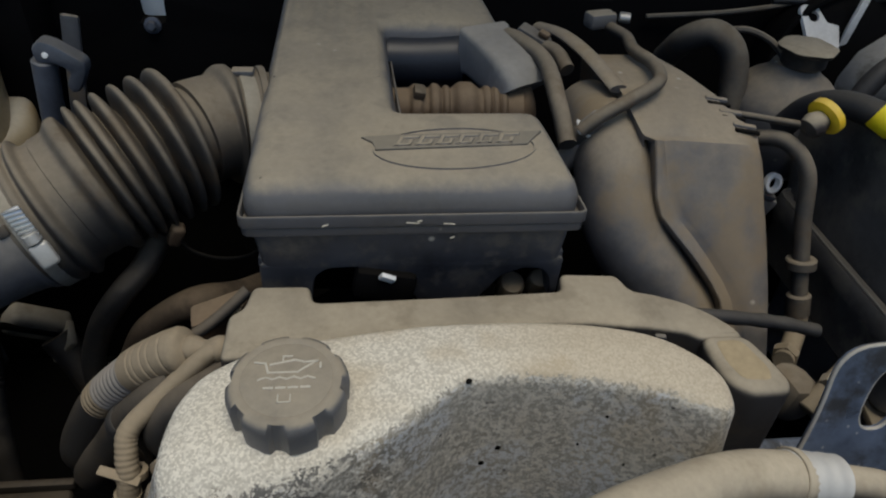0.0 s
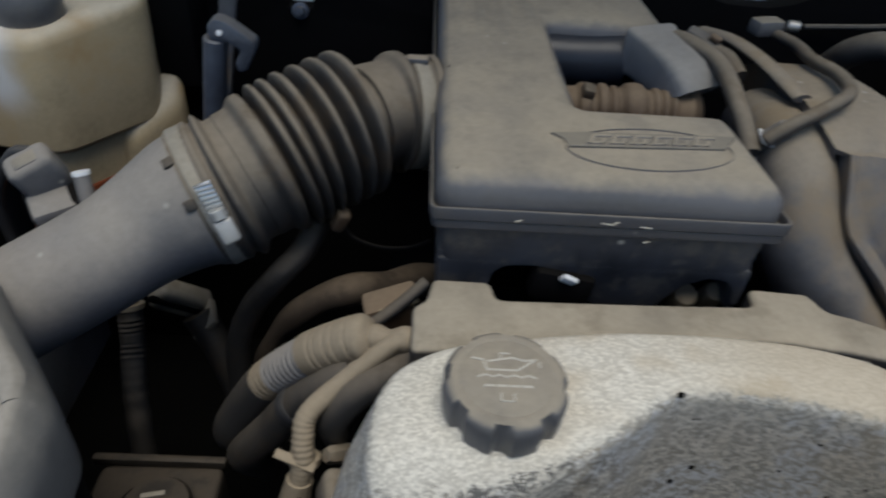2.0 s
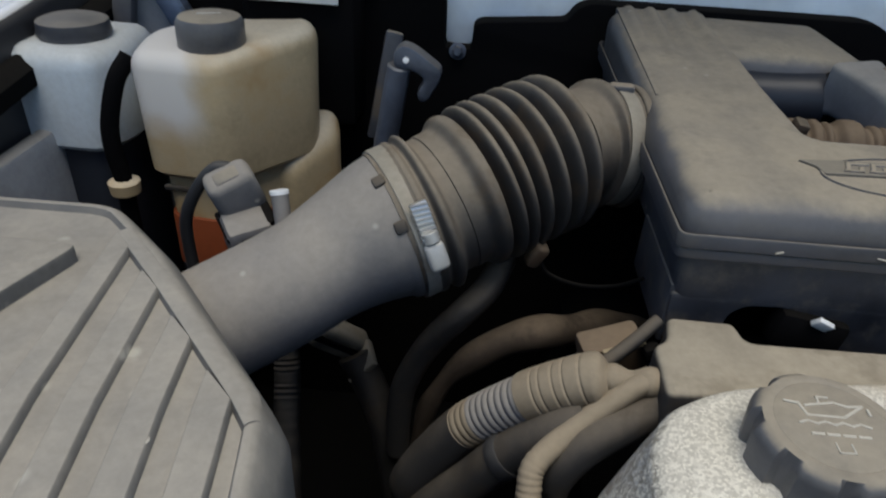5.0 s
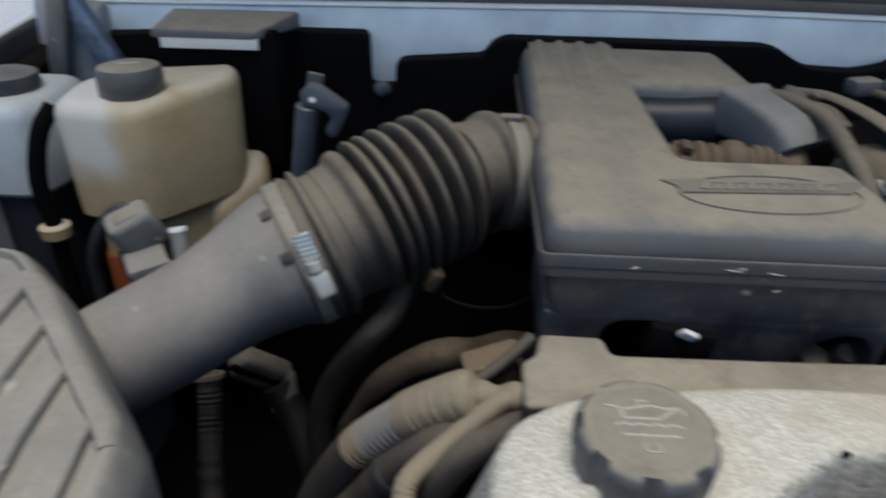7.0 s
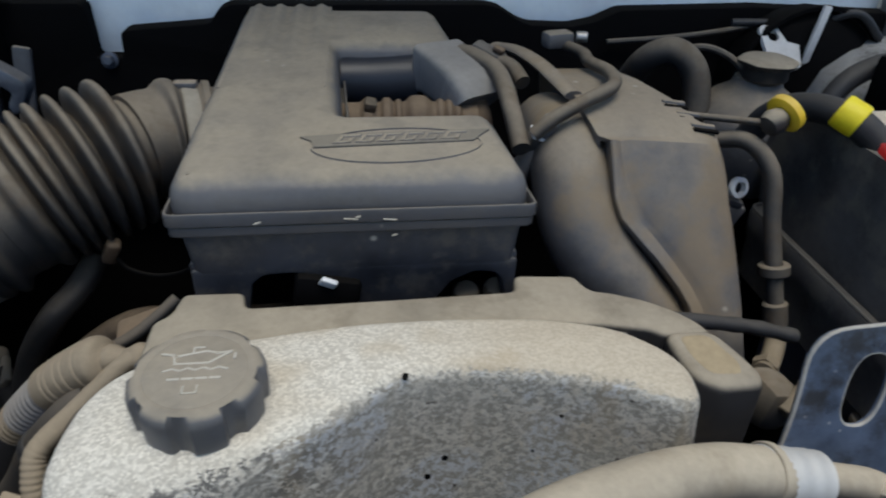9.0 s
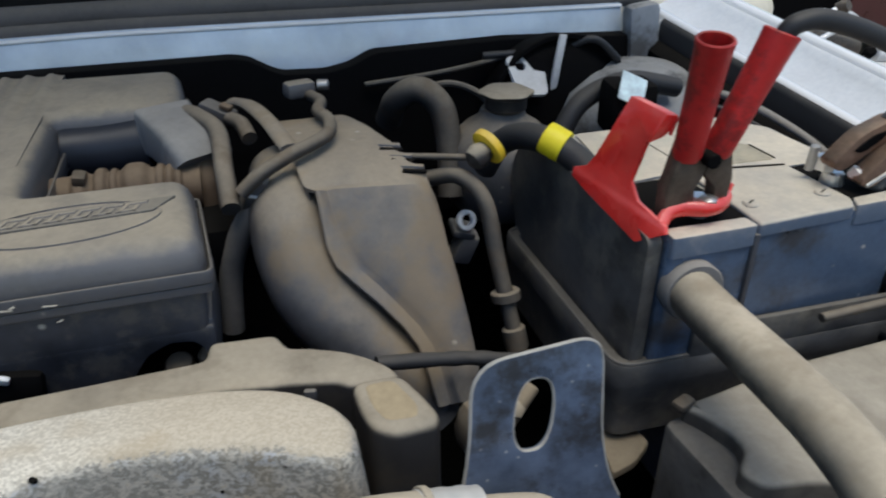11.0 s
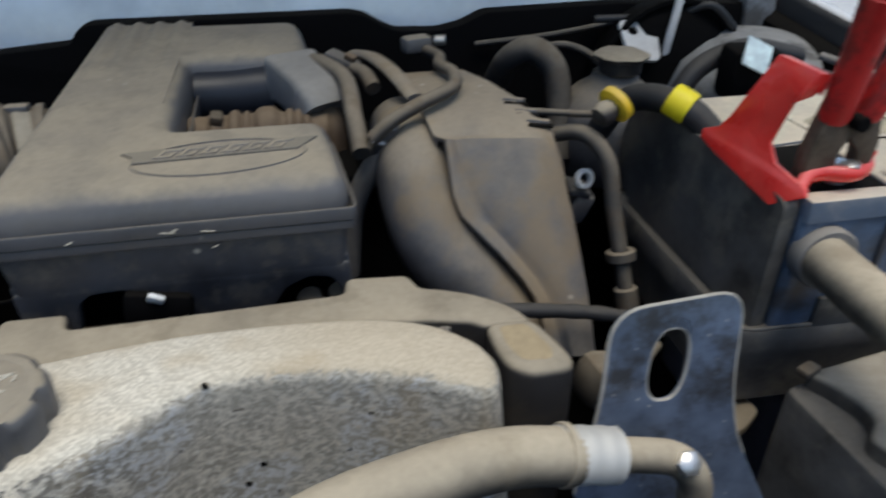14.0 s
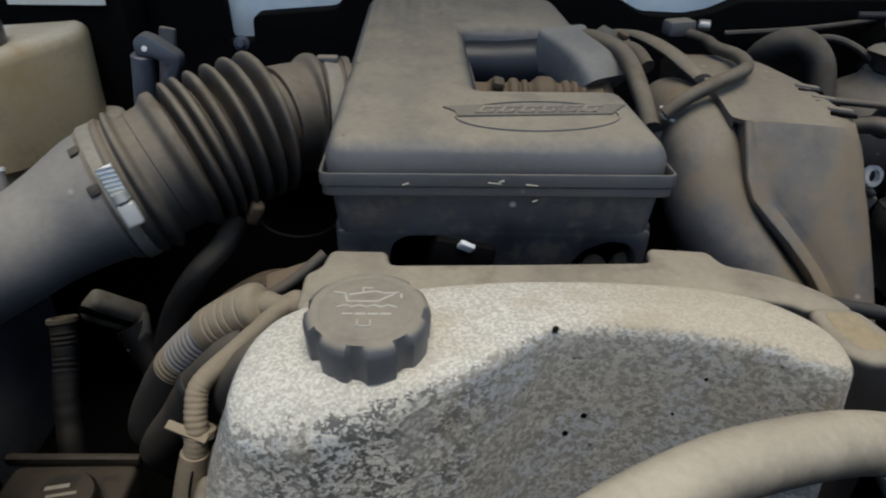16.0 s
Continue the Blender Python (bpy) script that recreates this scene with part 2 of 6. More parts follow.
def sky_paled(m, colour):
    """Paints sky light as colour on the bottle's upper corner, with a wandering edge."""
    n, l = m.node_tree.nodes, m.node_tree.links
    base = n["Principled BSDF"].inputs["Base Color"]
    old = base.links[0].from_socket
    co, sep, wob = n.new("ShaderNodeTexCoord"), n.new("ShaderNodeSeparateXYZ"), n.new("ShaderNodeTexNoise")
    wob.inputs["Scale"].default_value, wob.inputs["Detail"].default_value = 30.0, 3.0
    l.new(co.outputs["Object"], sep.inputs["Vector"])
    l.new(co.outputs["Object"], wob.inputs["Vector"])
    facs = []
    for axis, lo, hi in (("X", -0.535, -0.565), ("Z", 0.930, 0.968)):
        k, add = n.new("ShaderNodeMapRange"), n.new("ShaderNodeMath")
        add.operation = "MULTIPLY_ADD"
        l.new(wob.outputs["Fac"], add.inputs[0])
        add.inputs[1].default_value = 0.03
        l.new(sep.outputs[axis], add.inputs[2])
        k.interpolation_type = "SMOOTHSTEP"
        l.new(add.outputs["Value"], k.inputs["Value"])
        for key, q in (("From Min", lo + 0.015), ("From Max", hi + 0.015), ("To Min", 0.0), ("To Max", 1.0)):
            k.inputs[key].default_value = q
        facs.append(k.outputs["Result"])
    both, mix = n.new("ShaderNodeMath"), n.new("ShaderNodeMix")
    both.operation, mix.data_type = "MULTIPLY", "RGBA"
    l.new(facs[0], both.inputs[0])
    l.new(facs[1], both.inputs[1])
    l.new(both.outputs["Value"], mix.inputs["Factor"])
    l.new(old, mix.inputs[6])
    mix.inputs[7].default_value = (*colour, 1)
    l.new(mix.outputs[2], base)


sky_paled(M_TANK, (0.66, 0.63, 0.59))
M_TANK2 = surf("white_tank_plastic", (0.52, 0.58, 0.63), 0.4, 0, (0.5, 0.46, 0.38), 0.5, 0.1, 1.0, vary=0.1, bump=0.03)
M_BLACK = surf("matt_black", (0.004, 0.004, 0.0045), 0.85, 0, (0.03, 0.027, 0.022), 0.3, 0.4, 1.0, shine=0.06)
# near-black colour that carries the deep shade of the bay
M_DEEP = surf("shade_black_underbody", (0.004, 0.004, 0.004), 0.9, shine=0.05)
# both battery bases are blue to imitate sky reflected in black plastic
M_BTOP = surf("dusty_battery_top", (0.085, 0.115, 0.17), 0.4, 0, (0.70, 0.625, 0.50), 1.0, 0.1, 0.75, vary=0.2, bump=0.05, stain=(0.44, 0.40, 0.34), stained=0.35, stain_size=11.0)
M_BATT = surf("sky_tinted_battery_case", (0.075, 0.110, 0.175), 0.26, 0, (0.80, 0.74, 0.63), 1.0, 0.4, 0.9, specks=0.3, stain=(0.045, 0.040, 0.036), stained=0.85, stain_size=8.0)
# pink film on upward faces paints in the cover's glossy highlight
M_RED = surf("red_plastic", (0.97, 0.035, 0.030), 0.26, 0, (0.88, 0.34, 0.32), 0.55, 0.0, 1.0, coat=0.5, vary=0.2, bump=0.05, specks=0.4, speck=(0.8, 0.5, 0.45), stain=(0.62, 0.02, 0.02), stained=0.45, stain_size=22.0)
M_REDG = surf("dirty_red_grip", (0.50, 0.018, 0.018), 0.48, 0, (0.2, 0.1, 0.08), 0.4, 0.2, 1.0, vary=0.3, bump=0.06, stain=(0.10, 0.012, 0.012), stained=0.75, stain_size=38.0)
M_COPPER = surf("copper_jaw", (0.20, 0.125, 0.09), 0.45, 0.6, DUST, 0.3, 0.2, 1.0, vary=0.4, big=40)
M_DKMET = surf("dark_steel", (0.11, 0.085, 0.065), 0.5, 0.4, DUST, 0.3, 0.2, 1.0, big=40, vary=0.5)
M_YEL = surf("yellow_plastic", (0.78, 0.52, 0.03), 0.45, 0, (0.42, 0.34, 0.22), 0.4, 0.1, 1.0, vary=0.12, bump=0.04)
M_YEL2 = surf("bright_yellow_tape", (0.80, 0.66, 0.02), 0.5, vary=0.08, bump=0.03)
M_CABLE = surf("black_cable", (0.02, 0.021, 0.025), 0.5, 0, (0.11, 0.102, 0.088), 0.5, 0.2, 1.0)
M_HOSE = surf("dusty_hose", (0.06, 0.053, 0.045), 0.65, 0, (0.52, 0.455, 0.35), 1.0, -0.25, 0.95, stain=(0.27, 0.225, 0.16), stained=0.65, stain_size=11.0)
M_PALE = surf("pale_label", (0.72, 0.74, 0.76), 0.5, vary=0.08, bump=0)
M_RUST = surf("brown_manifold", (0.07, 0.045, 0.028), 0.7, 0.1, (0.27, 0.205, 0.14), 0.8, 0.0, 0.95)
M_ORANGE = surf("orange_coolant_stain", (0.20, 0.048, 0.016), 0.5, vary=0.3)
M_GROUND = surf("dusty_ground", (0.23, 0.2, 0.16), 0.95, big=0.6, fine=40, vary=0.3, bump=0.4)
M_MAROON = surf("maroon_paint", (0.07, 0.012, 0.014), 0.35, vary=0.2, coat=0.4, bump=0.02)
M_APRON = surf("grimy_white_apron", (0.30, 0.32, 0.35), 0.5, 0, (0.30, 0.27, 0.22), 0.6, 0.0, 1.0, vary=0.4)
M_ELBOW = surf("pale_grey_plastic", (0.13, 0.14, 0.16), 0.45, 0, (0.34, 0.32, 0.285), 0.75, -0.2, 0.9, specks=0.8)
M_MANI = surf("scaled_manifold", (0.04, 0.029, 0.021), 0.75, 0.1, (0.165, 0.125, 0.086), 0.8, 0.1, 1.0, big=30, vary=0.5, bump=0.3, stain=(0.03, 0.022, 0.016), stained=0.6, stain_size=30.0)
M_CONN = surf("tan_connector", (0.10, 0.08, 0.055), 0.6, 0, (0.34, 0.28, 0.20), 0.9, -0.4, 0.7)
# blotchy blue of the reflected sky is put into the cowl's colour
M_COWL = surf("sky_tinted_cowl_paint", (0.62, 0.72, 0.84), 0.2, vary=0.22, big=8, fine=15, bump=0.5, coat=0.8)
# plain white bars, and edges whitened to look sunlit
M_HEM = surf("white_and_sunlit_paint", (0.92, 0.925, 0.93), 0.12, vary=0.03, bump=0.03, coat=1.0, shine=0.9)
M_SHIELD = surf("scuffed_black_plastic", (0.072, 0.072, 0.074), 0.5, 0, (0.2, 0.18, 0.15), 0.6, -0.1, 1.0, big=20, vary=0.6, stain=(0.16, 0.15, 0.13), stained=0.7, stain_size=24.0)
M_CRIMP = surf("crimped_aluminium", (0.48, 0.48, 0.47), 0.45, 0.35, (0.5, 0.47, 0.4), 0.3, 0.3, 1.0)
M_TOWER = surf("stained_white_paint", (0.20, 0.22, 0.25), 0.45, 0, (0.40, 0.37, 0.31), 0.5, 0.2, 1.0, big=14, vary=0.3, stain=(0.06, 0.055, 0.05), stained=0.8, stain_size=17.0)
M_HUMP = surf("dirty_white_paint", (0.66, 0.67, 0.68), 0.4, 0, (0.42, 0.38, 0.31), 0.5, 0.5, 1.0, vary=0.2, bump=0.04)
M_BEIGE = surf("beige_tank", (0.72, 0.67, 0.56), 0.55, vary=0.12)
M_INK = surf("pale_ink", (0.44, 0.415, 0.36), 0.8, vary=0.1, bump=0)
M_GLASS = surf("dark_window_glass", (0.01, 0.012, 0.014), 0.08, vary=0.1, bump=0)


# ---- mesh helpers ----
from mathutils.geometry import tessellate_polygon


def part(name, bm, material, parent=None, label="", smooth=True):
    bmesh.ops.recalc_face_normals(bm, faces=bm.faces)
    me = bpy.data.meshes.new(name)
    if smooth:
        for f in bm.faces:
            f.smooth = True
        for e in bm.edges:
            if len(e.link_faces) == 2 and e.calc_face_angle(0) > radians(38):
                e.smooth = False
    bm.to_mesh(me)
    bm.free()
    me.materials.append(material)
    ob = new(name, me)
    ob.parent = parent
    if label:
        ob["label"] = label
    return ob


def thing(name, label, category, group="", kind=""):
    return tagged(new(name), label, category, group, kind)


def spline(points, steps=10):
    """Catmull-Rom through the points (tuples of any length)."""
    p = [np.array(q, float) for q in points]
    p = [2 * p[0] - p[1]] + p + [2 * p[-1] - p[-2]]
    out = []
    for i in range(1, len(p) - 2):
        for k in range(steps):
            s = k / steps
            out.append(0.5 * (2 * p[i] + (p[i + 1] - p[i - 1]) * s + (2 * p[i - 1] - 5 * p[i] + 4 * p[i + 1] - p[i + 2]) * s * s + (3 * p[i] - p[i - 1] - 3 * p[i + 1] + p[i + 2]) * s ** 3))
    out.append(p[-2])
    return out


def loft(rings, closed_ends=True, bm=None):
    bm = bm or bmesh.new()
    vs = [[bm.verts.new(q) for q in ring] for ring in rings]
    n = len(vs[0])
    for a, b in zip(vs, vs[1:]):
        for i in range(n):
            bm.faces.new((a[i], a[(i + 1) % n], b[(i + 1) % n], b[i]))
    if closed_ends:
        for row in (vs[0], vs[-1]):
            for tri in tessellate_polygon([[v.co for v in row]]):
                bm.faces.new([row[i] for i in tri])
    return bm


def tube(points, radius, sides=16, steps=8, bm=None, closed_ends=True, flat=1.0):
    """A round (or flattened) tube; radius is a number or a function of the way along, 0 to 1, and the metres along."""
    line = [Vector(q) for q in spline(points, steps)]
    lengths = [0.0]
    for a, b in zip(line, line[1:]):
        lengths.append(lengths[-1] + (b - a).length)
    rings, up = [], None
    for i, q in enumerate(line):
        way = (line[min(i + 1, len(line) - 1)] - line[max(i - 1, 0)]).normalized()
        if up is None:
            up = Vector((0, 0, 1)) if abs(way.z) < 0.9 else Vector((0, 1, 0))
        side = way.cross(up).normalized()
        up = side.cross(way).normalized()
        r = radius(lengths[i] / lengths[-1], lengths[i]) if callable(radius) else radius
        rings.append([q + side * (r * math.cos(a)) + up * (r * flat * math.sin(a)) for a in (2 * math.pi * k / sides for k in range(sides))])
    return loft(rings, closed_ends, bm)


def ring(at, way, radius, wide, thick=0.002, sides=28, bm=None):
    """A band round an axis."""
    way = Vector(way).normalized()
    at = Vector(at)
    side = way.orthogonal().normalized()
    up = way.cross(side)
    prof = [(-wide / 2, -thick), (-wide / 2, thick * 0.6), (-wide * 0.38, thick), (wide * 0.38, thick), (wide / 2, thick * 0.6), (wide / 2, -thick)]
    bm = bm or bmesh.new()
    rows = [[bm.verts.new(at + way * a + (side * math.cos(q) + up * math.sin(q)) * (radius + b)) for a, b in prof] for q in (2 * math.pi * k / sides for k in range(sides))]
    for i in range(sides):
        a, b = rows[i], rows[(i + 1) % sides]
        for k in range(len(prof)):
            bm.faces.new((a[k], a[(k + 1) % len(prof)], b[(k + 1) % len(prof)], b[k]))
    return bm


def inset(poly, d):
    """The outline (counter-clockwise) moved inwards by d."""
    out = []
    n = len(poly)
    for i in range(n):
        a, b, c = (Vector(poly[k % n][:2]) for k in (i - 1, i, i + 1))
        u, v = (b - a).normalized(), (c - b).normalized()
        nu, nv = Vector((-u.y, u.x)), Vector((-v.y, v.x))
        m = nu + nv
        m = m / max(0.5, 1 + nu.dot(nv))
        out.append((b.x + m.x * d, b.y + m.y * d))
    return out


def rounded(poly, r, k=4):
    """The outline with its corners rounded; r is a number or one for each corner."""
    out = []
    n = len(poly)
    for i in range(n):
        a, b, c = (Vector(poly[j % n][:2]) for j in (i - 1, i, i + 1))
        q = r[i] if isinstance(r, (list, tuple)) else r
        u, v = a - b, c - b
        q1 = min(q, u.length * 0.45, v.length * 0.45)
        s, e = b + u.normalized() * q1, b + v.normalized() * q1
        for j in range(k + 1):
            f = j / k
            p = s * (1 - f) ** 2 + b * 2 * f * (1 - f) + e * f * f
            out.append((p.x, p.y))
    return out


def slab(poly, low, high, fillet=0.004, steps=3, under=0.0, draft=0.0, lift=None, bm=None):
    """An upright body over an outline, with a rounded upper edge; draft: how far the foot stands out; lift(x, y): raises the top."""
    lift = lift or (lambda x, y: 0.0)
    rings = []
    foot = inset(poly, -draft)
    if under:
        q = inset(foot, under)
        rings.append([(x, y, low) for x, y in q])
        rings.append([(x, y, low + under) for x, y in foot])
    else:
        rings.append([(x, y, low) for x, y in foot])
    for j in range(steps + 1):
        a = j / steps * math.pi / 2
        q = inset(poly, fillet * (1 - math.cos(a)))
        rings.append([(x, y, high - fillet + fillet * math.sin(a) + lift(x, y)) for x, y in q])
    return loft(rings, True, bm)


def block(size, at=(0, 0, 0), turn=(0, 0, 0), bevel=0.002, seg=2, bm=None):
    """A box with rounded edges, centred at a place."""
    b = bmesh.new()
    bmesh.ops.create_cube(b, size=1.0)
    bmesh.ops.scale(b, vec=size, verts=b.verts)
    if bevel:
        bmesh.ops.bevel(b, geom=b.edges[:] + b.verts[:], offset=min(bevel, min(size) * 0.45), segments=seg, profile=0.5, affect="EDGES")
    b.transform(pose(*at, *turn))
    if bm is None:
        return b
    return join(bm, b)


def join(bm, other):
    made = {v: bm.verts.new(v.co) for v in other.verts}
    for f in other.faces:
        bm.faces.new([made[v] for v in f.verts])
    other.free()
    return bm


def rod(a, b, r, sides=12, r2=None, bm=None):
    a, b = Vector(a), Vector(b)
    way = (b - a).normalized()
    s = way.orthogonal().normalized()
    u = way.cross(s)
    r2 = r if r2 is None else r2
    c = min(r, r2, (b - a).length / 2) * 0.15
    rows = [(a, r - c), (a + way * c, r), (b - way * c, r2), (b, r2 - c)]
    return loft([[p + (s * math.cos(q) + u * math.sin(q)) * rr for q in (2 * math.pi * k / sides for k in range(sides))] for p, rr in rows], True, bm)


def placed(bm, m):
    bm.transform(m)
    return bm


def lathe(profile, at, way=(0, 0, 1), sides=28, bm=None, wave=None):
    """A turned body: profile of (radius, height) along an axis; wave(angle, height) scales the radius."""
    way = Vector(way).normalized()
    s = way.orthogonal().normalized()
    u = way.cross(s)
    at = Vector(at)
    wave = wave or (lambda a, h: 1.0)
    return loft([[at + way * h + (s * math.cos(q) + u * math.sin(q)) * (r * wave(q, h)) for q in (2 * math.pi * k / sides for k in range(sides))] for r, h in profile], True, bm)


def strip(profile, y0, y1, drop=0.0, n=8, bm=None):
    """A sheet with the profile of (x, z) points run along y, with thickness given by the profile being closed."""
    rings = []
    for i in range(n + 1):
        f = i / n
        y = y0 + (y1 - y0) * f
        rings.append([(x, y, z + drop * (1 - f)) for x, z in profile])
    return loft(rings, True, bm)


# ---- ground ----
b = bmesh.new()
bmesh.ops.create_grid(b, x_segments=40, y_segments=40, size=400)
tagged(part("ground", b, M_GROUND), "dusty bare yard ground", "ground", kind="structure")

# ---- the truck's body round the engine bay ----
truck = thing("truck_body", "white pickup truck front with its engine bay open", "truck")


def fender(side):
    prof = [(0.745, -0.45), (0.745, -0.006), (0.747, 0.0), (0.751, 0.003), (0.768, 0.003), (0.772, 0.0), (0.776, -0.008), (0.783, -0.013), (0.805, -0.011), (0.830, 0.000), (0.843, 0.011), (0.848, 0.018), (0.854, 0.021), (0.870, 0.021), (0.879, 0.016), (0.897, -0.02), (0.92, -0.10), (0.935, -0.35), (0.925, -0.35), (0.905, -0.10), (0.88, -0.02), (0.855, 0.004), (0.80, -0.028), (0.765, -0.042), (0.755, -0.05), (0.755, -0.45)]
    return strip([(side * x, 1.060 + z) for x, z in prof], -0.55, 0.98, -0.18, 12)


part("fender", fender(1), M_WHITE, truck, "white painted fender with a dusty inner flange")
part("fender", fender(-1), M_WHITE, truck)
# whiter strips stand in for sunlight along the fender's edges
for s in (-1, 1):
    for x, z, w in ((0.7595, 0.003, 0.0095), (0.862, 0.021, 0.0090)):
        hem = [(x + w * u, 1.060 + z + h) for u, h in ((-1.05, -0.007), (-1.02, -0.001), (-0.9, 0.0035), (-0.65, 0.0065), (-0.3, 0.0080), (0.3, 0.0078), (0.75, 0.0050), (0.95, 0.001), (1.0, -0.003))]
        part("hem", strip([(s * q, v) for q, v in hem], -0.54, 0.975, -0.18, 12), M_HEM, truck, "folded hem of the fender, whitened as if sunlit")
for s in (-1, 1):
    part("black_strip", strip([(s * x, 1.060 + z) for x, z in ((0.7370, -0.16), (0.7370, -0.012), (0.7395, -0.006), (0.7430, -0.004), (0.7448, -0.006), (0.7448, -0.16))], -0.12, 0.86, -0.11, 10), M_CABLE, truck, "black edge strip below the hem")
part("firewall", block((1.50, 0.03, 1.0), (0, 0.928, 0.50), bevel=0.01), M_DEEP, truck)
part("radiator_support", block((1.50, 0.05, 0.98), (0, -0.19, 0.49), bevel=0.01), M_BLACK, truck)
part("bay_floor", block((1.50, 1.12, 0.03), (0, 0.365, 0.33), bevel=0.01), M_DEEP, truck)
for s in (-1, 1):
    part("black_strip", strip([(s * x, 1.046 + z) for x, z in ((0.715, -0.045), (0.715, -0.028), (0.728, -0.018), (0.7345, -0.018), (0.7345, -0.045))], -0.08, 0.86, -0.11, 10), M_BLACK, truck)
    part("inner_fender", block((0.02, 1.08, 0.62), (s * 0.722, 0.385, 0.62), bevel=0.006), M_APRON, truck)
# the white cowl panel and the black insulator in front of it
b = bmesh.new()
cowl_prof = [(0.887, 0.96), (0.887, 1.055), (0.895, 1.078), (0.905, 1.083), (0.912, 1.083), (0.912, 0.96)]
loft([[(x, y, z + 0.004 - 0.022 * abs(x) * 0.6) for y, z in cowl_prof] for x in np.linspace(-0.745, 0.69, 25)], True, b)
part("cowl_panel", b, M_COWL, truck, "white cowl panel with the sky's blue put into its paint")
# thin white tube added as the highlight on the cowl's upper edge
part("bead", tube([(x, 0.8935, 1.0800 - 0.0132 * abs(x)) for x in np.linspace(-0.745, 0.69, 25)], 0.0026, 8, 2), M_HEM, truck, "white highlight line along the cowl's upper edge")
outline = [(-0.74, 0.80), (0.74, 0.80), (0.74, 1.036), (0.50, 1.046), (0.316, 1.042), (0.285, 1.028), (0.254, 1.022), (0.20, 1.024), (0.185, 1.030), (0.16, 1.045), (0.14, 1.049), (-0.165, 1.049), (-0.18, 1.042), (-0.19, 1.027), (-0.29, 1.019), (-0.297, 1.014), (-0.298, 0.986), (-0.330, 0.986), (-0.331, 1.045), (-0.336, 1.05), (-0.42, 1.05), (-0.74, 1.036)]
b = slab(rounded(outline, 0.006, 2), -0.013, 0.013, 0.004, 2)
part("insulator", placed(b, pose(0, 0.868, 0, 90, 0, 0)), M_BLACK, truck, "matt black insulating panel with a scalloped edge")
b = bmesh.new()
for r, dz, dy in ((0.014, 1.097, 0.918), (0.010, 1.082, 0.908)):
    tube([(x, dy, dz + 0.004 - 0.0132 * abs(x)) for x in np.linspace(-0.74, 0.74, 9)], r, 10, 2, b)
part("weatherstrip", b, surf("grey_seal", (0.09, 0.085, 0.085), 0.8, 0, (0.2, 0.18, 0.15), 0.6, 0.0, 1.0), truck, "grey rubber hood seal")
# hood is out of view, added and tilted to keep sun off the engine
part("hood", block((1.46, 1.05, 0.025), (0, 0.72, 1.63), (-62, 0, 0), 0.010), M_APRON, truck, "unseen white hood added to shade the bay")
grille = part("cowl_grille", block((1.5, 0.30, 0.012), (0, 1.08, 1.128), (8, 0, 0), 0.004), M_BLACK, truck, "black plastic cowl grille below the windscreen")
for k in range(9):
    part("slot", block((0.10, 0.02, 0.006), (-0.62 + k * 0.155, 0.99, 1.124), (8, 0, 0), 0.002), M_DEEP, grille)
part("windscreen", block((1.4, 0.012, 0.9), (0, 1.52, 1.42), (-58, 0, 0), 0.004), M_GLASS, truck)

# ---- engine: valve cover ----
engine = thing("engine", "dusty cast aluminium engine with a stained valve cover", "engine")
VC = [(-0.178, 0.224), (-0.140, 0.219), (-0.085, 0.232), (-0.058, 0.246), (-0.030, 0.264), (0.000, 0.291), (0.05, 0.294), (0.10, 0.284), (0.142, 0.271), (0.166, 0.259), (0.179, 0.266), (0.183, 0.290), (0.174, 0.309), (0.150, 0.328), (0.10, 0.343), (0.04, 0.348), (-0.03, 0.347), (-0.094, 0.336), (-0.140, 0.327), (-0.167, 0.313), (-0.179, 0.293), (-0.183, 0.268), (-0.182, 0.242)]


def cover_lift(x, y):
    """The top falls off to both ends and, under the filler, to the front."""
    return -0.35 * max(0, abs(x - 0.005) - 0.125) ** 1.3 - 0.75 * max(0, 0.246 - y) - 0.03 * max(0, y - 0.30)


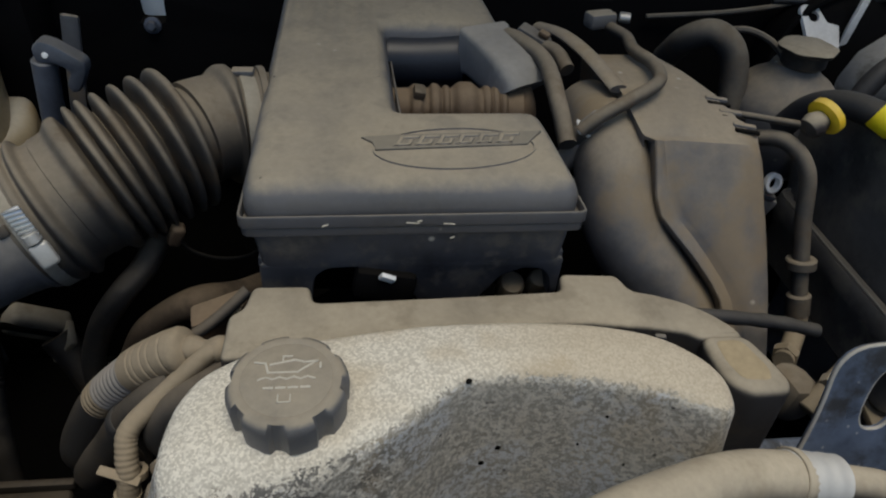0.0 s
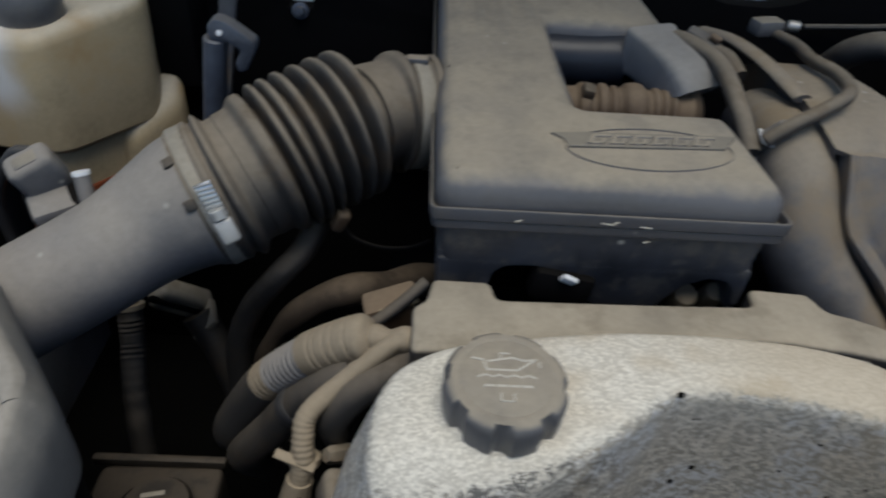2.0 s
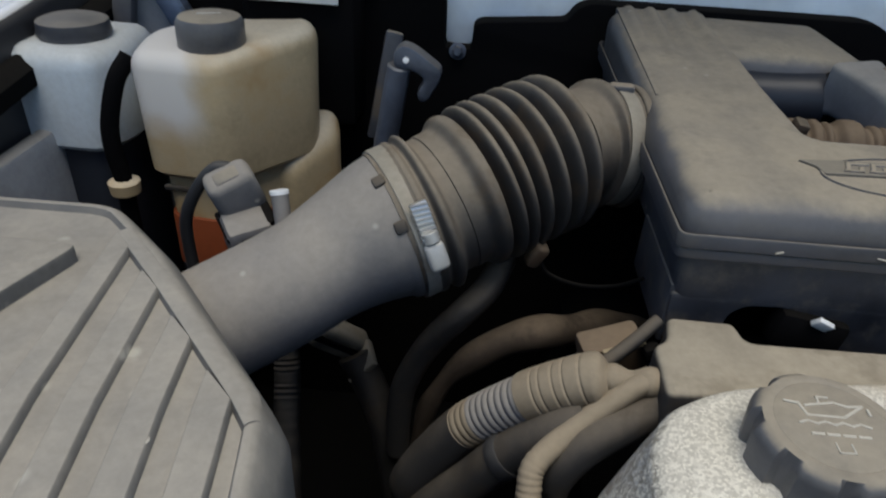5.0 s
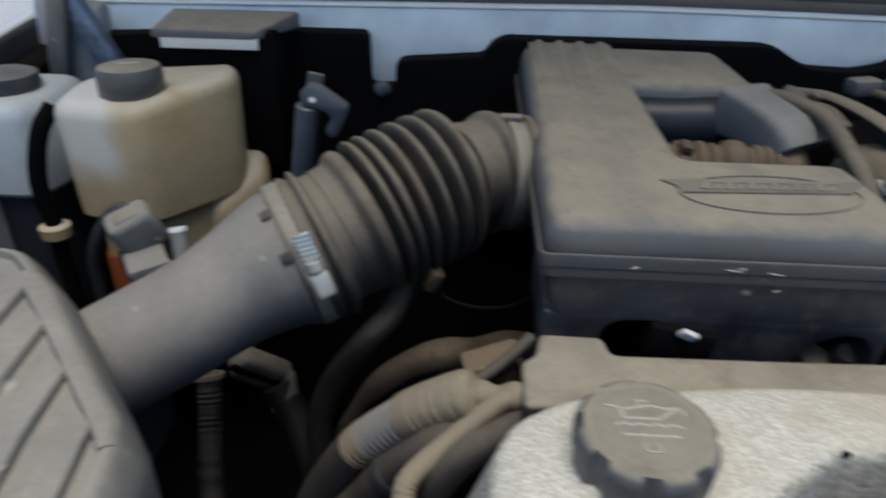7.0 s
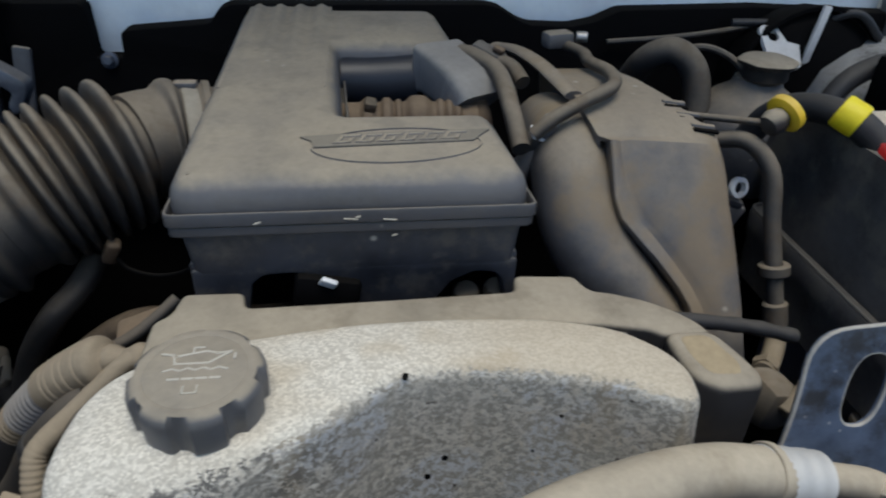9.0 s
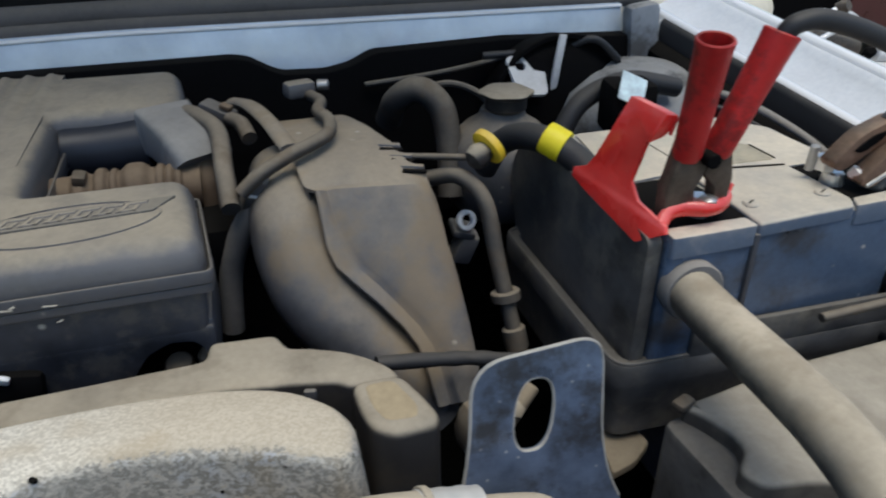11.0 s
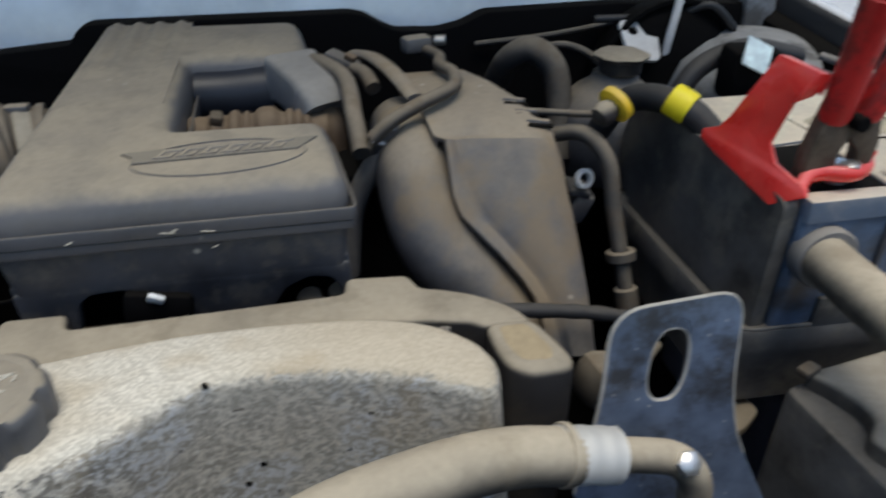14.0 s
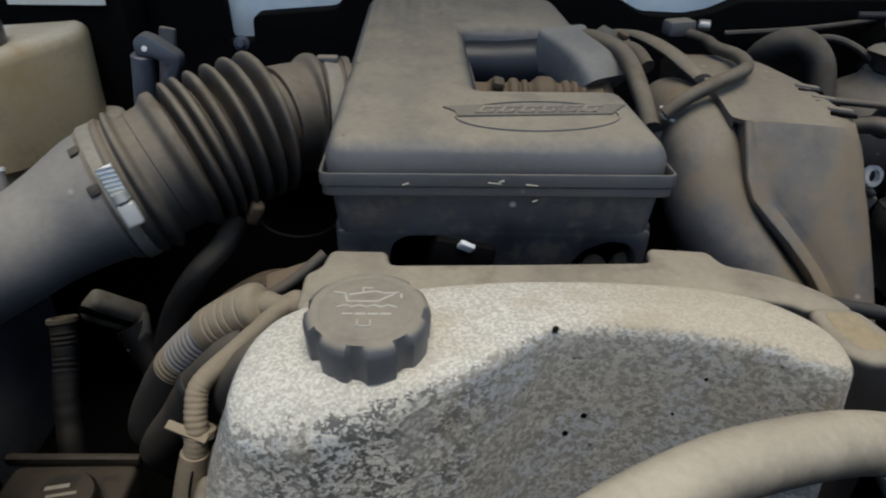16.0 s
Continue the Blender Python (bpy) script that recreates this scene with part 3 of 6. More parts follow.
def cover_body():
    fine = []
    for p, q in zip(VC, VC[1:] + VC[:1]):
        for k in range(4):
            fine.append((p[0] + (q[0] - p[0]) * k / 4, p[1] + (q[1] - p[1]) * k / 4))
    for _ in range(2):
        fine = [((fine[i - 1][0] + 2 * fine[i][0] + fine[(i + 1) % len(fine)][0]) / 4, (fine[i - 1][1] + 2 * fine[i][1] + fine[(i + 1) % len(fine)][1]) / 4) for i in range(len(fine))]
    b = bmesh.new()

    def wide(x, out):
        """The end under the filler leans outwards towards its foot."""
        return x - out * max(0.0, min(1.0, (-0.10 - x) / 0.08))

    rings = []
    for z, d, out, fall in ((0.78, -0.014, 0.024, 0.0), (0.86, -0.008, 0.018, 0.0), (0.90, -0.005, 0.014, 0.6), (0.925, -0.003, 0.009, 1.0), (0.945, -0.001, 0.004, 1.0)):
        rings.append([(wide(x, out), y, z + fall * cover_lift(x, y)) for x, y in inset(fine, d)])
    for j in range(7):
        a = j / 6 * math.pi / 2
        rings.append([(x, y, 0.957 + 0.011 * math.sin(a) + cover_lift(x, y)) for x, y in inset(fine, 0.011 * (1 - math.cos(a)))])
    loft(rings, False, b)
    # the top is a fine grid that bows with the same fall
    b.verts.ensure_lookup_table()
    top = list(b.verts)[-len(fine):]
    edge = [v.co.copy() for v in top]
    cx, cy = sum(v.x for v in edge) / len(edge), 0.305
    last = top
    for f in (0.7, 0.4, 0.15):
        row = []
        for v in edge:
            tx, ty = max(-0.16, min(0.13, v.x)), 0.312 if v.x > -0.05 else 0.27 + 0.042 * max(0, min(1, (v.x + 0.12) / 0.07))
            x, y = tx + (v.x - tx) * f, ty + (v.y - ty) * f
            row.append(b.verts.new((x, y, 0.968 + cover_lift(x, y) + 0.002 * (1 - f))))
        for i in range(len(row)):
            b.faces.new((last[i], last[(i + 1) % len(row)], row[(i + 1) % len(row)], row[i]))
        last = row
    for tri in tessellate_polygon([[v.co for v in last]]):
        b.faces.new([last[i] for i in tri])
    return b


cover = part("valve_cover", cover_body(), M_CAST, engine, "cast aluminium valve cover, pale with dust above and stained dark in front")
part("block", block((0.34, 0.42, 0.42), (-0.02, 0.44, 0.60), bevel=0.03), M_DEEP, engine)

# oil filler cap
cap = thing("oil_filler_cap", "dusty black oil filler cap with finger notches", "oil cap")


def lobes(a, h):
    c = math.cos(8 * a + 0.9)
    return 1 - 0.10 * max(0.0, min(1.0, (c - 0.35) * 2.2))


CAP = pose(-0.105, 0.277, 0.966, 3, 0, 0)
b = lathe([(0.033, 0.0), (0.0350, 0.002), (0.0360, 0.020), (0.0348, 0.0245), (0.0315, 0.027), (0.0270, 0.0275), (0.0265, 0.0272), (0.026, 0.0275), (0.010, 0.0283)], (0, 0, 0), sides=96, wave=lambda a, h: lobes(a, h) if h < 0.026 else 1.0)
body = part("grip", placed(b, CAP), M_LID, cap)
b = lathe([(0.022, -0.01), (0.024, -0.009), (0.024, 0.001), (0.022, 0.003)], (0, 0, 0), sides=24)
part("neck", placed(b, CAP), M_ALU, cap)

# ---- harness rail behind the valve cover ----
rail = thing("harness_rail", "tan dust-covered plastic harness channel along the engine", "harness channel")
RAIL = [(-0.160, 0.334), (-0.120, 0.336), (-0.09, 0.343), (-0.03, 0.352), (0.04, 0.354), (0.10, 0.356), (0.160, 0.351), (0.178, 0.347), (0.187, 0.340), (0.2238, 0.3425), (0.2185, 0.356), (0.2065, 0.3695), (0.1965, 0.377), (0.187, 0.383), (0.165, 0.3915), (0.150, 0.394), (0.143, 0.413), (0.095, 0.413), (0.092, 0.393), (0.0, 0.390), (-0.099, 0.388), (-0.102, 0.407), (-0.146, 0.409), (-0.150, 0.385), (-0.160, 0.378)]
b = slab(rounded(RAIL, 0.006, 3), 0.905, 0.950, 0.005, 3, 0, 0.0, lambda x, y: -0.06 * max(0, x - 0.1) + 0.02 * min(0, x + 0.1))
part("channel", b, M_RAIL, rail)
END = [(0.1865, 0.3440), (0.188, 0.320), (0.193, 0.299), (0.206, 0.290), (0.236, 0.292), (0.2395, 0.302), (0.2335, 0.320), (0.2230, 0.3440)]
b = slab(rounded(END[::1], 0.010, 3), 0.80, 0.946, 0.007, 4, 0, 0.0, lambda x, y: -0.10 * max(0, 0.345 - y))
part("end_cap", b, M_RAIL, rail, "boxy end piece of the channel, dark in front")
part("clip", block((0.009, 0.005, 0.010), (0.160, 0.349, 0.936), (0, 0, -12), 0.002), M_BOX, rail)
part("clip", block((0.014, 0.006, 0.012), (-0.143, 0.334, 0.930), bevel=0.002), M_BOX, rail)
part("top_panel", slab(rounded([(0.195, 0.338), (0.1965, 0.318), (0.203, 0.302), (0.225, 0.300), (0.2275, 0.311), (0.2165, 0.338)], 0.006, 3), 0.930, 0.9475, 0.0022, 3, 0, 0.0, lambda x, y: -0.0010 - 0.10 * max(0, 0.345 - y)), M_GOLD, rail, "golden tan sun-bleached panel on the end piece")
for x in (-0.06, -0.01, 0.05):
    part("notch", block((0.010, 0.003, 0.004), (x, 0.366 - 0.1 * max(0, -0.03 - x) * 3, 0.944), bevel=0.001), M_BLACK, rail)

# ---- intake resonator over the engine ----
reso = thing("intake_resonator", "dusty black plastic intake resonator with an embossed oval emblem", "intake resonator")
LID = [(-0.148, 0.416), (0.105, 0.416), (0.094, 0.536), (-0.030, 0.536), (-0.036, 0.706), (0.090, 0.700), (0.078, 0.836), (-0.148, 0.842)]
R_LID = [0.0186, 0.0186, 0.0186, 0.008, 0.008, 0.0186, 0.0186, 0.0186]


def lid_lift(x, y):
    return 0.045 * max(0, y - 0.50) - 0.10 * max(0, 0.448 - y) ** 1.0


b = slab(rounded(LID, R_LID, 4), 1.004, 1.034, 0.018, 6, 0, 0.0, lid_lift)
lid = part("lid", b, M_LID, reso, "lid with dust on top and darker rounded front edge")
for k in range(4):
    x = -0.127 + k * 0.0235
    rows = []
    for y, h in ((0.59, -0.0012), (0.64, 0.0006), (0.70, 0.0022), (0.77, 0.0044), (0.82, 0.0055), (0.834, 0.0052), (0.841, 0.0005)):
        z = 1.0341 + 0.045 * (y - 0.50)
        rows.append([(x + 0.0117 * u, y, z - 0.0002 + h * (0.5 + 0.5 * math.cos(math.pi * u))) for u in np.linspace(-1, 1, 11)] + [(x + 0.0117, y, z - 0.006), (x - 0.0117, y, z - 0.006)])
    b = loft(rows)
    part("rib", b, M_LID, lid)
FL = [(-0.151, 0.411), (0.109, 0.411), (0.098, 0.54), (-0.024, 0.541), (-0.030, 0.700), (0.094, 0.694), (0.082, 0.84), (-0.152, 0.846)]
fl = rounded(FL, 0.008, 4)
b = loft([[(x, y, z) for x, y in inset(fl, d)] for d, z in ((0.001, 1.0004), (0.0, 1.0012), (0.0, 1.0095), (0.0006, 1.0105), (0.0019, 1.0105), (0.0026, 1.0095), (0.0032, 1.003))])
part("flange", b, M_BOX, reso, "upright lip round the lid, edged with dust")
part("seam", slab(rounded(inset(FL, 0.0014), 0.008, 4), 0.9922, 0.9994, 0.0008, 2, 0.0008), M_BOX, reso)
BX = inset(FL, 0.007)
part("lower_box", slab(rounded(BX, 0.012, 4), 0.950, 0.9935, 0.004, 3, 0.006, -0.004), M_GRIME, reso, "grimy lower half streaked with old mud")
# the skirt below it is cut away in two arches
SKIRT = [(-0.140, 0.918), (-0.104, 0.918), (-0.100, 0.944), (-0.090, 0.952), (-0.066, 0.953), (-0.050, 0.948), (-0.030, 0.934), (-0.018, 0.916), (0.030, 0.914), (0.040, 0.926), (0.050, 0.940), (0.068, 0.948), (0.084, 0.946), (0.090, 0.938), (0.093, 0.922), (0.099, 0.922), (0.100, 0.958), (-0.142, 0.958)]
part("skirt", placed(slab(rounded(SKIRT, 0.004, 3), -0.005, 0.005, 0.002, 2), pose(0, 0.4272, 0, 90, 0, 0)), M_GRIME, reso)
for x in (-0.139, 0.096):
    part("skirt_side", block((0.008, 0.10, 0.050), (x, 0.475, 0.938), bevel=0.003), M_GRIME, reso)
# emblem: a raised oval line crossed by a slanted banner with raised blocks on it
EM = pose(0.012, 0.468, 1.0343, 1.5, 0, 3)
b = bmesh.new()
rows = []
for k in range(64):
    a = 2 * math.pi * k / 64
    rows.append([(q * 0.064 * math.cos(a), q2 * 0.030 * math.sin(a), z) for q, q2, z in ((1.012, 1.02, -0.003), (1.0, 1.0, 0.0005), (0.980, 0.96, 0.0005), (0.972, 0.94, -0.003))])
vs = [[b.verts.new(p) for p in r] for r in rows]
for i in range(64):
    for k in range(4):
        b.faces.new((vs[i][k], vs[i][(k + 1) % 4], vs[(i + 1) % 64][(k + 1) % 4], vs[(i + 1) % 64][k]))
part("emblem_ring", placed(b, EM), M_LID, lid)
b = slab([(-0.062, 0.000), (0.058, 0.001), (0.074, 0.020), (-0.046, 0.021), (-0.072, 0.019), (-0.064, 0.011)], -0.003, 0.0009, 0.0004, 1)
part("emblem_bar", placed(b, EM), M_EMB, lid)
for x, w in ((-0.050, 0.014), (-0.033, 0.013), (-0.017, 0.013), (-0.001, 0.013), (0.015, 0.013), (0.031, 0.014)):
    for dx, dw, y0, y1 in ((0.0, w, 0.003, 0.006), (0.001, 0.004, 0.003, 0.017), (0.004, w - 0.001, 0.0135, 0.017), (w - 0.004, 0.004, 0.003, 0.0115)):
        b = slab([(x + dx + y0 * 0.45, y0), (x + dx + dw + y0 * 0.45, y0), (x + dx + dw + y1 * 0.45, y1), (x + dx + y1 * 0.45, y1)], -0.002, 0.0019, 0.0006, 1)
        part("emblem_block", placed(b, EM), M_LID, lid)
for x, z, w, h in ((-0.088, 1.0035, 0.005, 0.0012), (-0.024, 1.0045, 0.010, 0.0011), (-0.019, 1.0060, 0.004, 0.0016), (0.003, 1.0032, 0.009, 0.0010), (0.006, 0.9905, 0.004, 0.0010)):
    part("scuff", block((w, 0.001, h), (x, 0.4106, z - 0.0005), (0, 6 if w > 0.006 else -20, 0), 0.0004), M_INK, reso)
# white tab under the front
part("tab", block((0.012, 0.004, 0.009), (-0.043, 0.412, 0.950), (30, 25, 0), 0.001), M_PALE, reso, "small white plastic tab")
# added dark backing that fills the skirt's arches with shade
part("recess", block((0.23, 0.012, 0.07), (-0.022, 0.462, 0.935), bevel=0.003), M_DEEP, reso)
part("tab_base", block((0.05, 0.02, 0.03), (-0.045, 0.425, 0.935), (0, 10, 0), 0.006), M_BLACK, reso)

# ---- elbow duct out of the resonator ----
elbow = thing("duct_elbow", "pale grey dusty plastic elbow joined to the resonator", "duct")
rings = []
WAY = [Vector(q) for q in spline([(0.066, 0.700, 1.022), (0.076, 0.676, 1.021), (0.087, 0.654, 1.017), (0.094, 0.640, 1.011), (0.098, 0.633, 1.003)], 5)]
for i, q in enumerate(WAY):
    f = i / (len(WAY) - 1)
    way = (WAY[min(i + 1, len(WAY) - 1)] - WAY[max(i - 1, 0)]).normalized()
    side = way.cross(Vector((0, 0, 1))).normalized()
    up = side.cross(way)
    w, h = 0.0265 + 0.003 * f, 0.0230 + 0.001 * f
    c = 0.006 + 0.009 * f
    sec = rounded([(-w, -h), (w, -h), (w, h), (-w, h)], c, 4)
    k = 1.07 if f < 0.10 else 1.045 if 0.60 < f < 0.70 else 1.0
    rings.append([q + side * (x * k) + up * (y * k) for x, y in sec])
part("bend", loft(rings), M_ELBOW, elbow, "boxy grey bend narrowing to a round spout")
part("spout", tube([(0.094, 0.638, 1.000), (0.098, 0.628, 0.985), (0.098, 0.622, 0.955)], 0.017, 16), M_RUST, elbow, "brown stained spout under the bend")
part("trunk", tube([(-0.034, 0.716, 1.001), (0.000, 0.715, 1.001), (0.046, 0.713, 1.004)], 0.030, 24), M_NAVY, elbow, "blue black air trunk along the resonator")
part("coupling", tube([(0.036, 0.714, 1.003), (0.050, 0.712, 1.006), (0.062, 0.706, 1.012)], 0.0265, 20), M_BLACK, elbow)
# manifold runners seen through the gap
mani = thing("intake_manifold", "brown dust-caked ribbed manifold below the resonator", "manifold")
def runner(f, s):
    """Uneven rings along the pipe: narrow ones, then one broad bulge."""
    hump = lambda at, wide: math.exp(-((s - at) / wide) ** 4)
    return 0.0205 + 0.004 * hump(0.028, 0.006) + 0.0045 * hump(0.046, 0.005) + 0.003 * hump(0.057, 0.003) + 0.0065 * hump(0.076, 0.011) + 0.003 * hump(0.097, 0.003) + 0.003 * hump(0.105, 0.003) + 0.003 * hump(0.113, 0.003)


part("runner", tube([(x, 0.622 - 0.02 * x, 0.989 - 0.05 * max(0, x - 0.06)) for x in np.linspace(-0.036, 0.096, 45)], runner, 24, 3), M_RUST, mani, "ringed brown pipe")
part("clip", block((0.012, 0.016, 0.010), (-0.006, 0.612, 1.012), (10, 12, 0), 0.003), M_DKMET, mani, "dark clip on the pipe")
# plenum coloured black for the shadow between the lid's arms
part("plenum", block((0.17, 0.09, 0.05), (0.04, 0.60, 0.945), bevel=0.015), M_BLACK, mani)

# ---- bellows and air tube on the driver's left ----
AX = [(-0.1451, 0.6023, 0.984), (-0.1853, 0.590, 0.9891), (-0.2176, 0.5655, 0.990), (-0.2529, 0.5404, 0.9827), (-0.2871, 0.5184, 0.9715), (-0.3146, 0.5019, 0.9608), (-0.3404, 0.4887, 0.9520)]
bel = thing("intake_bellows", "dusty black rubber intake bellows with round folds", "intake hose")


CRESTS = (0.0889, 0.103, 0.1177, 0.1324, 0.1443, 0.1544)


def folds(f, s):
    """Radius along the hose: cuff, bead, neck, six folds, a broad shoulder, a plain stretch, a thick bead, the clamped lip."""
    hump = lambda at, wide, power=2: math.exp(-abs((s - at) / wide) ** power)
    r = 0.0475 + 0.0075 * hump(0.0417, 0.0070, 3) + 0.003 * hump(0.020, 0.012, 6)
    if s > 0.076:
        r = 0.0435 + 0.0220 * max(hump(c, 0.0056, 2.7) for c in CRESTS)
    if s > 0.155:
        shoulder = max(0.0, min(1.0, (s - 0.1595) / 0.005))
        r = max(r, 0.0435 + 0.0130 * shoulder + 0.0070 * hump(0.1688, 0.0070, 3))
    if s > 0.19:
        r = 0.0555 + 0.0085 * hump(0.2057, 0.0046, 2.4) + 0.0066 * hump(0.2165, 0.0046, 3.0) + 0.0036 * max(0.0, min(1.0, (s - 0.219) / 0.003))
    return r


AXD = [tuple(q) for q in spline(AX, 60)]
part("folds", tube(AXD, folds, 40, 1), M_RUB, bel)
part("collar", ring((-0.1690, 0.5955, 0.9872), (1, 0.34, -0.11), 0.0500, 0.013, 0.0013, 44), M_BAND, bel, "dull steel band clamp")
part("buckle", block((0.020, 0.012, 0.006), (-0.166, 0.596, 1.0390), bevel=0.002), M_DUCT, bel)
part("end_ring", ring((-0.1550, 0.6000, 0.9855), (1, 0.26, -0.10), 0.0505, 0.007, 0.0025, 44), M_RUB, bel)
W = Vector((-0.81, -0.44, -0.26)).normalized()
C0 = Vector((-0.3404, 0.4887, 0.9520))
part("clamp", ring(C0 - W * 0.0085, W, 0.0598, 0.0135, 0.0014, 48), M_BAND, bel, "tan worm-drive hose clamp")
side = (Vector((-0.3068, 0.4355, 0.9775)) - C0)
side = (side - W * side.dot(W)).normalized()
tang = W.cross(side).normalized()
if tang.z < 0:
    tang = -tang
SCREW = Matrix.Translation(C0 - W * 0.0110 + side * 0.0625) @ Matrix((W, tang, W.cross(tang))).transposed().to_4x4()
up = 1 if (SCREW.to_3x3() @ Vector((0, 0, 1))).dot(side) > 0 else -1
screw = part("clamp_screw", placed(block((0.0125, 0.030, 0.004), (0, 0.011, up * 0.001), bevel=0.0012), SCREW), M_BRIGHT, bel, "bright slotted strap under the worm screw")
for k in range(8):
    part("thread", placed(block((0.0130, 0.0018, 0.0048), (0, -0.001 + k * 0.0036, up * 0.0022), (0, 0, 10), bevel=0.0006), SCREW), M_STEEL, screw)
part("worm", placed(rod((0, -0.004, up * 0.003), (0, 0.004, up * 0.003), 0.0058, 14), SCREW), M_CRIMP, screw, "worm screw barrel")
part("housing", placed(block((0.0145, 0.021, 0.0085), (0, -0.0150, up * 0.002), bevel=0.0035, seg=3), SCREW), M_CRIMP, screw, "dull aluminium housing of the worm screw")
airtube = thing("air_tube", "grey dusty plastic air tube with a sensor port", "air tube")
part("tube", tube([C0 - W * 0.003, C0 + W * 0.012, (-0.3755, 0.468, 0.9375), (-0.409, 0.442, 0.923), (-0.445, 0.421, 0.908), (-0.481, 0.403, 0.893)], lambda f, s: 0.0440 + 0.0155 * max(0.0, 1 - s / 0.080) ** 1.6, 40, 8), M_TUBE, airtube)
for q in (0.35, 1.0):
    v = (Vector((0, 0, 1)) - W * W.z).normalized()
    h = W.cross(v)
    out = v * math.cos(q) - h * math.sin(q)
    m = Matrix.Translation(C0 + W * 0.004 + out * 0.0578) @ Matrix((W, out.cross(W), out)).transposed().to_4x4()
    part("lug", placed(block((0.009, 0.009, 0.004), (0, 0, 0), (0, 10, 0), 0.0014), m), M_DIM, airtube)
sensor = part("sensor", block((0.034, 0.030, 0.034), (-0.449, 0.472, 0.945), (14, -6, 32), 0.005), M_TUBE, airtube, "grey air sensor with its plug")
part("plug", block((0.036, 0.026, 0.040), (-0.459, 0.482, 0.975), (14, -20, 32), 0.007, 3), M_TUBE, sensor, "dusty plug")
part("latch", block((0.040, 0.034, 0.006), (-0.450, 0.474, 0.957), (14, -16, 32), 0.002), M_BLACK, sensor)
part("latch", block((0.022, 0.036, 0.012), (-0.446, 0.472, 0.949), (14, -6, 32), 0.002), M_BLACK, sensor)
part("catch", block((0.020, 0.014, 0.008), (-0.461, 0.474, 0.990), (14, -20, 32), 0.003), M_LID, sensor)
peg = part("peg", rod((-0.419, 0.468, 0.950), (-0.424, 0.478, 0.979), 0.0065), M_TUBE, airtube)
part("peg_top", rod((-0.4238, 0.4778, 0.978), (-0.4243, 0.4788, 0.981), 0.0072), M_PALE, peg)
wire = thing("sensor_wire", "thin black sensor wire", "wire")
part("strand", tube([(-0.462, 0.486, 0.992), (-0.474, 0.485, 0.991), (-0.489, 0.485, 0.974), (-0.502, 0.485, 0.947), (-0.504, 0.485, 0.918), (-0.500, 0.482, 0.88)], 0.005, 10), M_CABLE, wire)

# ---- air filter box on the left ----
filt = thing("air_filter_box", "grey dusty air filter housing with a ridged lid", "air filter housing")
AB = [(-0.368, 0.02), (-0.358, 0.16), (-0.353, 0.205), (-0.363, 0.276), (-0.372, 0.290), (-0.475, 0.414), (-0.530, 0.466), (-0.55, 0.472), (-0.72, 0.47), (-0.722, 0.27), (-0.725, 0.02)]


def lid_dome(x, y):
    return -0.10 * max(0, 0.27 - y)


ab = rounded(AB, 0.014, 4)
part("base", slab(rounded(inset(AB, 0.004), 0.014, 3), 0.62, 0.92, 0.004, 2), M_BLACK, filt, "black lower half of the housing")
flid = bmesh.new()
rings = [[(x, y, 0.890) for x, y in ab]]
for d, z in ((0.0, 0.938), (0.002, 0.946), (0.004, 0.952), (0.008, 0.9595), (0.0115, 0.9655), (0.0145, 0.9684), (0.0175, 0.9693), (0.0195, 0.9688), (0.0215, 0.9640)):
    rings.append([(x, y, z + lid_dome(x, y)) for x, y in inset(ab, d)])
loft(rings, True, flid)
bmesh.ops.bisect_plane(flid, geom=list(flid.verts) + list(flid.edges) + list(flid.faces), plane_co=(0, 0.27, 0), plane_no=(0, 1, 0))
part("lid", flid, M_ABOX, filt, "grey lid with slanting recesses, splashed with mud")
LEVEL = 0.9697


def recess(k):
    """Head corners of a recess in the lid, outer and inner."""
    return (-0.393 - 0.0375 * k, 0.279 + 0.0425 * k), (-0.376 - 0.0365 * k, 0.256 + 0.0415 * k)


def along(head, y):
    return head[0] + 0.105 * (head[1] - y), y


for k in range(4):
    (ax, ay), (bx, by) = recess(k + 1)[1], recess(k)[0]
    rows = []
    for a, c in [((ax, ay), (bx, by))] + [(along((ax, ay), y), along((bx, by), y)) for y in (0.27, 0.20, 0.10)]:
        za, zc = lid_dome(*a), lid_dome(*c)
        rows.append([(a[0] - 0.0008, a[1], za + 0.964), (*a, za + LEVEL - 0.0005), (a[0] + 0.0006, a[1], za + LEVEL), (c[0] - 0.0006, c[1], zc + LEVEL), (*c, zc + LEVEL - 0.0005), (c[0] + 0.0012, c[1], zc + 0.964)])
    part("ridge", loft(rows), M_ABOX, filt)
rows = []
for (x, y), d in ((recess(4)[1], 0.011), (recess(2)[0], 0.011), (recess(1)[0], 0.011), (recess(0)[0], 0.011), ((-0.381, 0.263), 0.006)):
    ox, oy = x + 0.77 * d, y + 0.64 * d
    rows.append([(ox + 0.003, oy + 0.0025, 0.9645), (ox, oy, LEVEL - 0.0006), (ox - 0.002, oy - 0.0017, LEVEL), (x + 0.0006, y + 0.0005, LEVEL), (x, y, LEVEL - 0.0005), (x - 0.0008, y - 0.0007, 0.964)])
part("margin", loft(rows), M_ABOX, filt)
rows = []
for y, z in ((0.152, 0.960), (0.158, LEVEL - 0.0006), (0.161, LEVEL), (0.164, LEVEL - 0.0006), (0.1648, 0.960)):
    rows.append([(-0.372, y, z + lid_dome(0, y)), (-0.368, y, z + lid_dome(0, y) - 0.012), (-0.60, y, z + lid_dome(0, y) - 0.012), (-0.60, y, z + lid_dome(0, y))])
part("cross_bar", loft(rows), M_ABOX, filt)
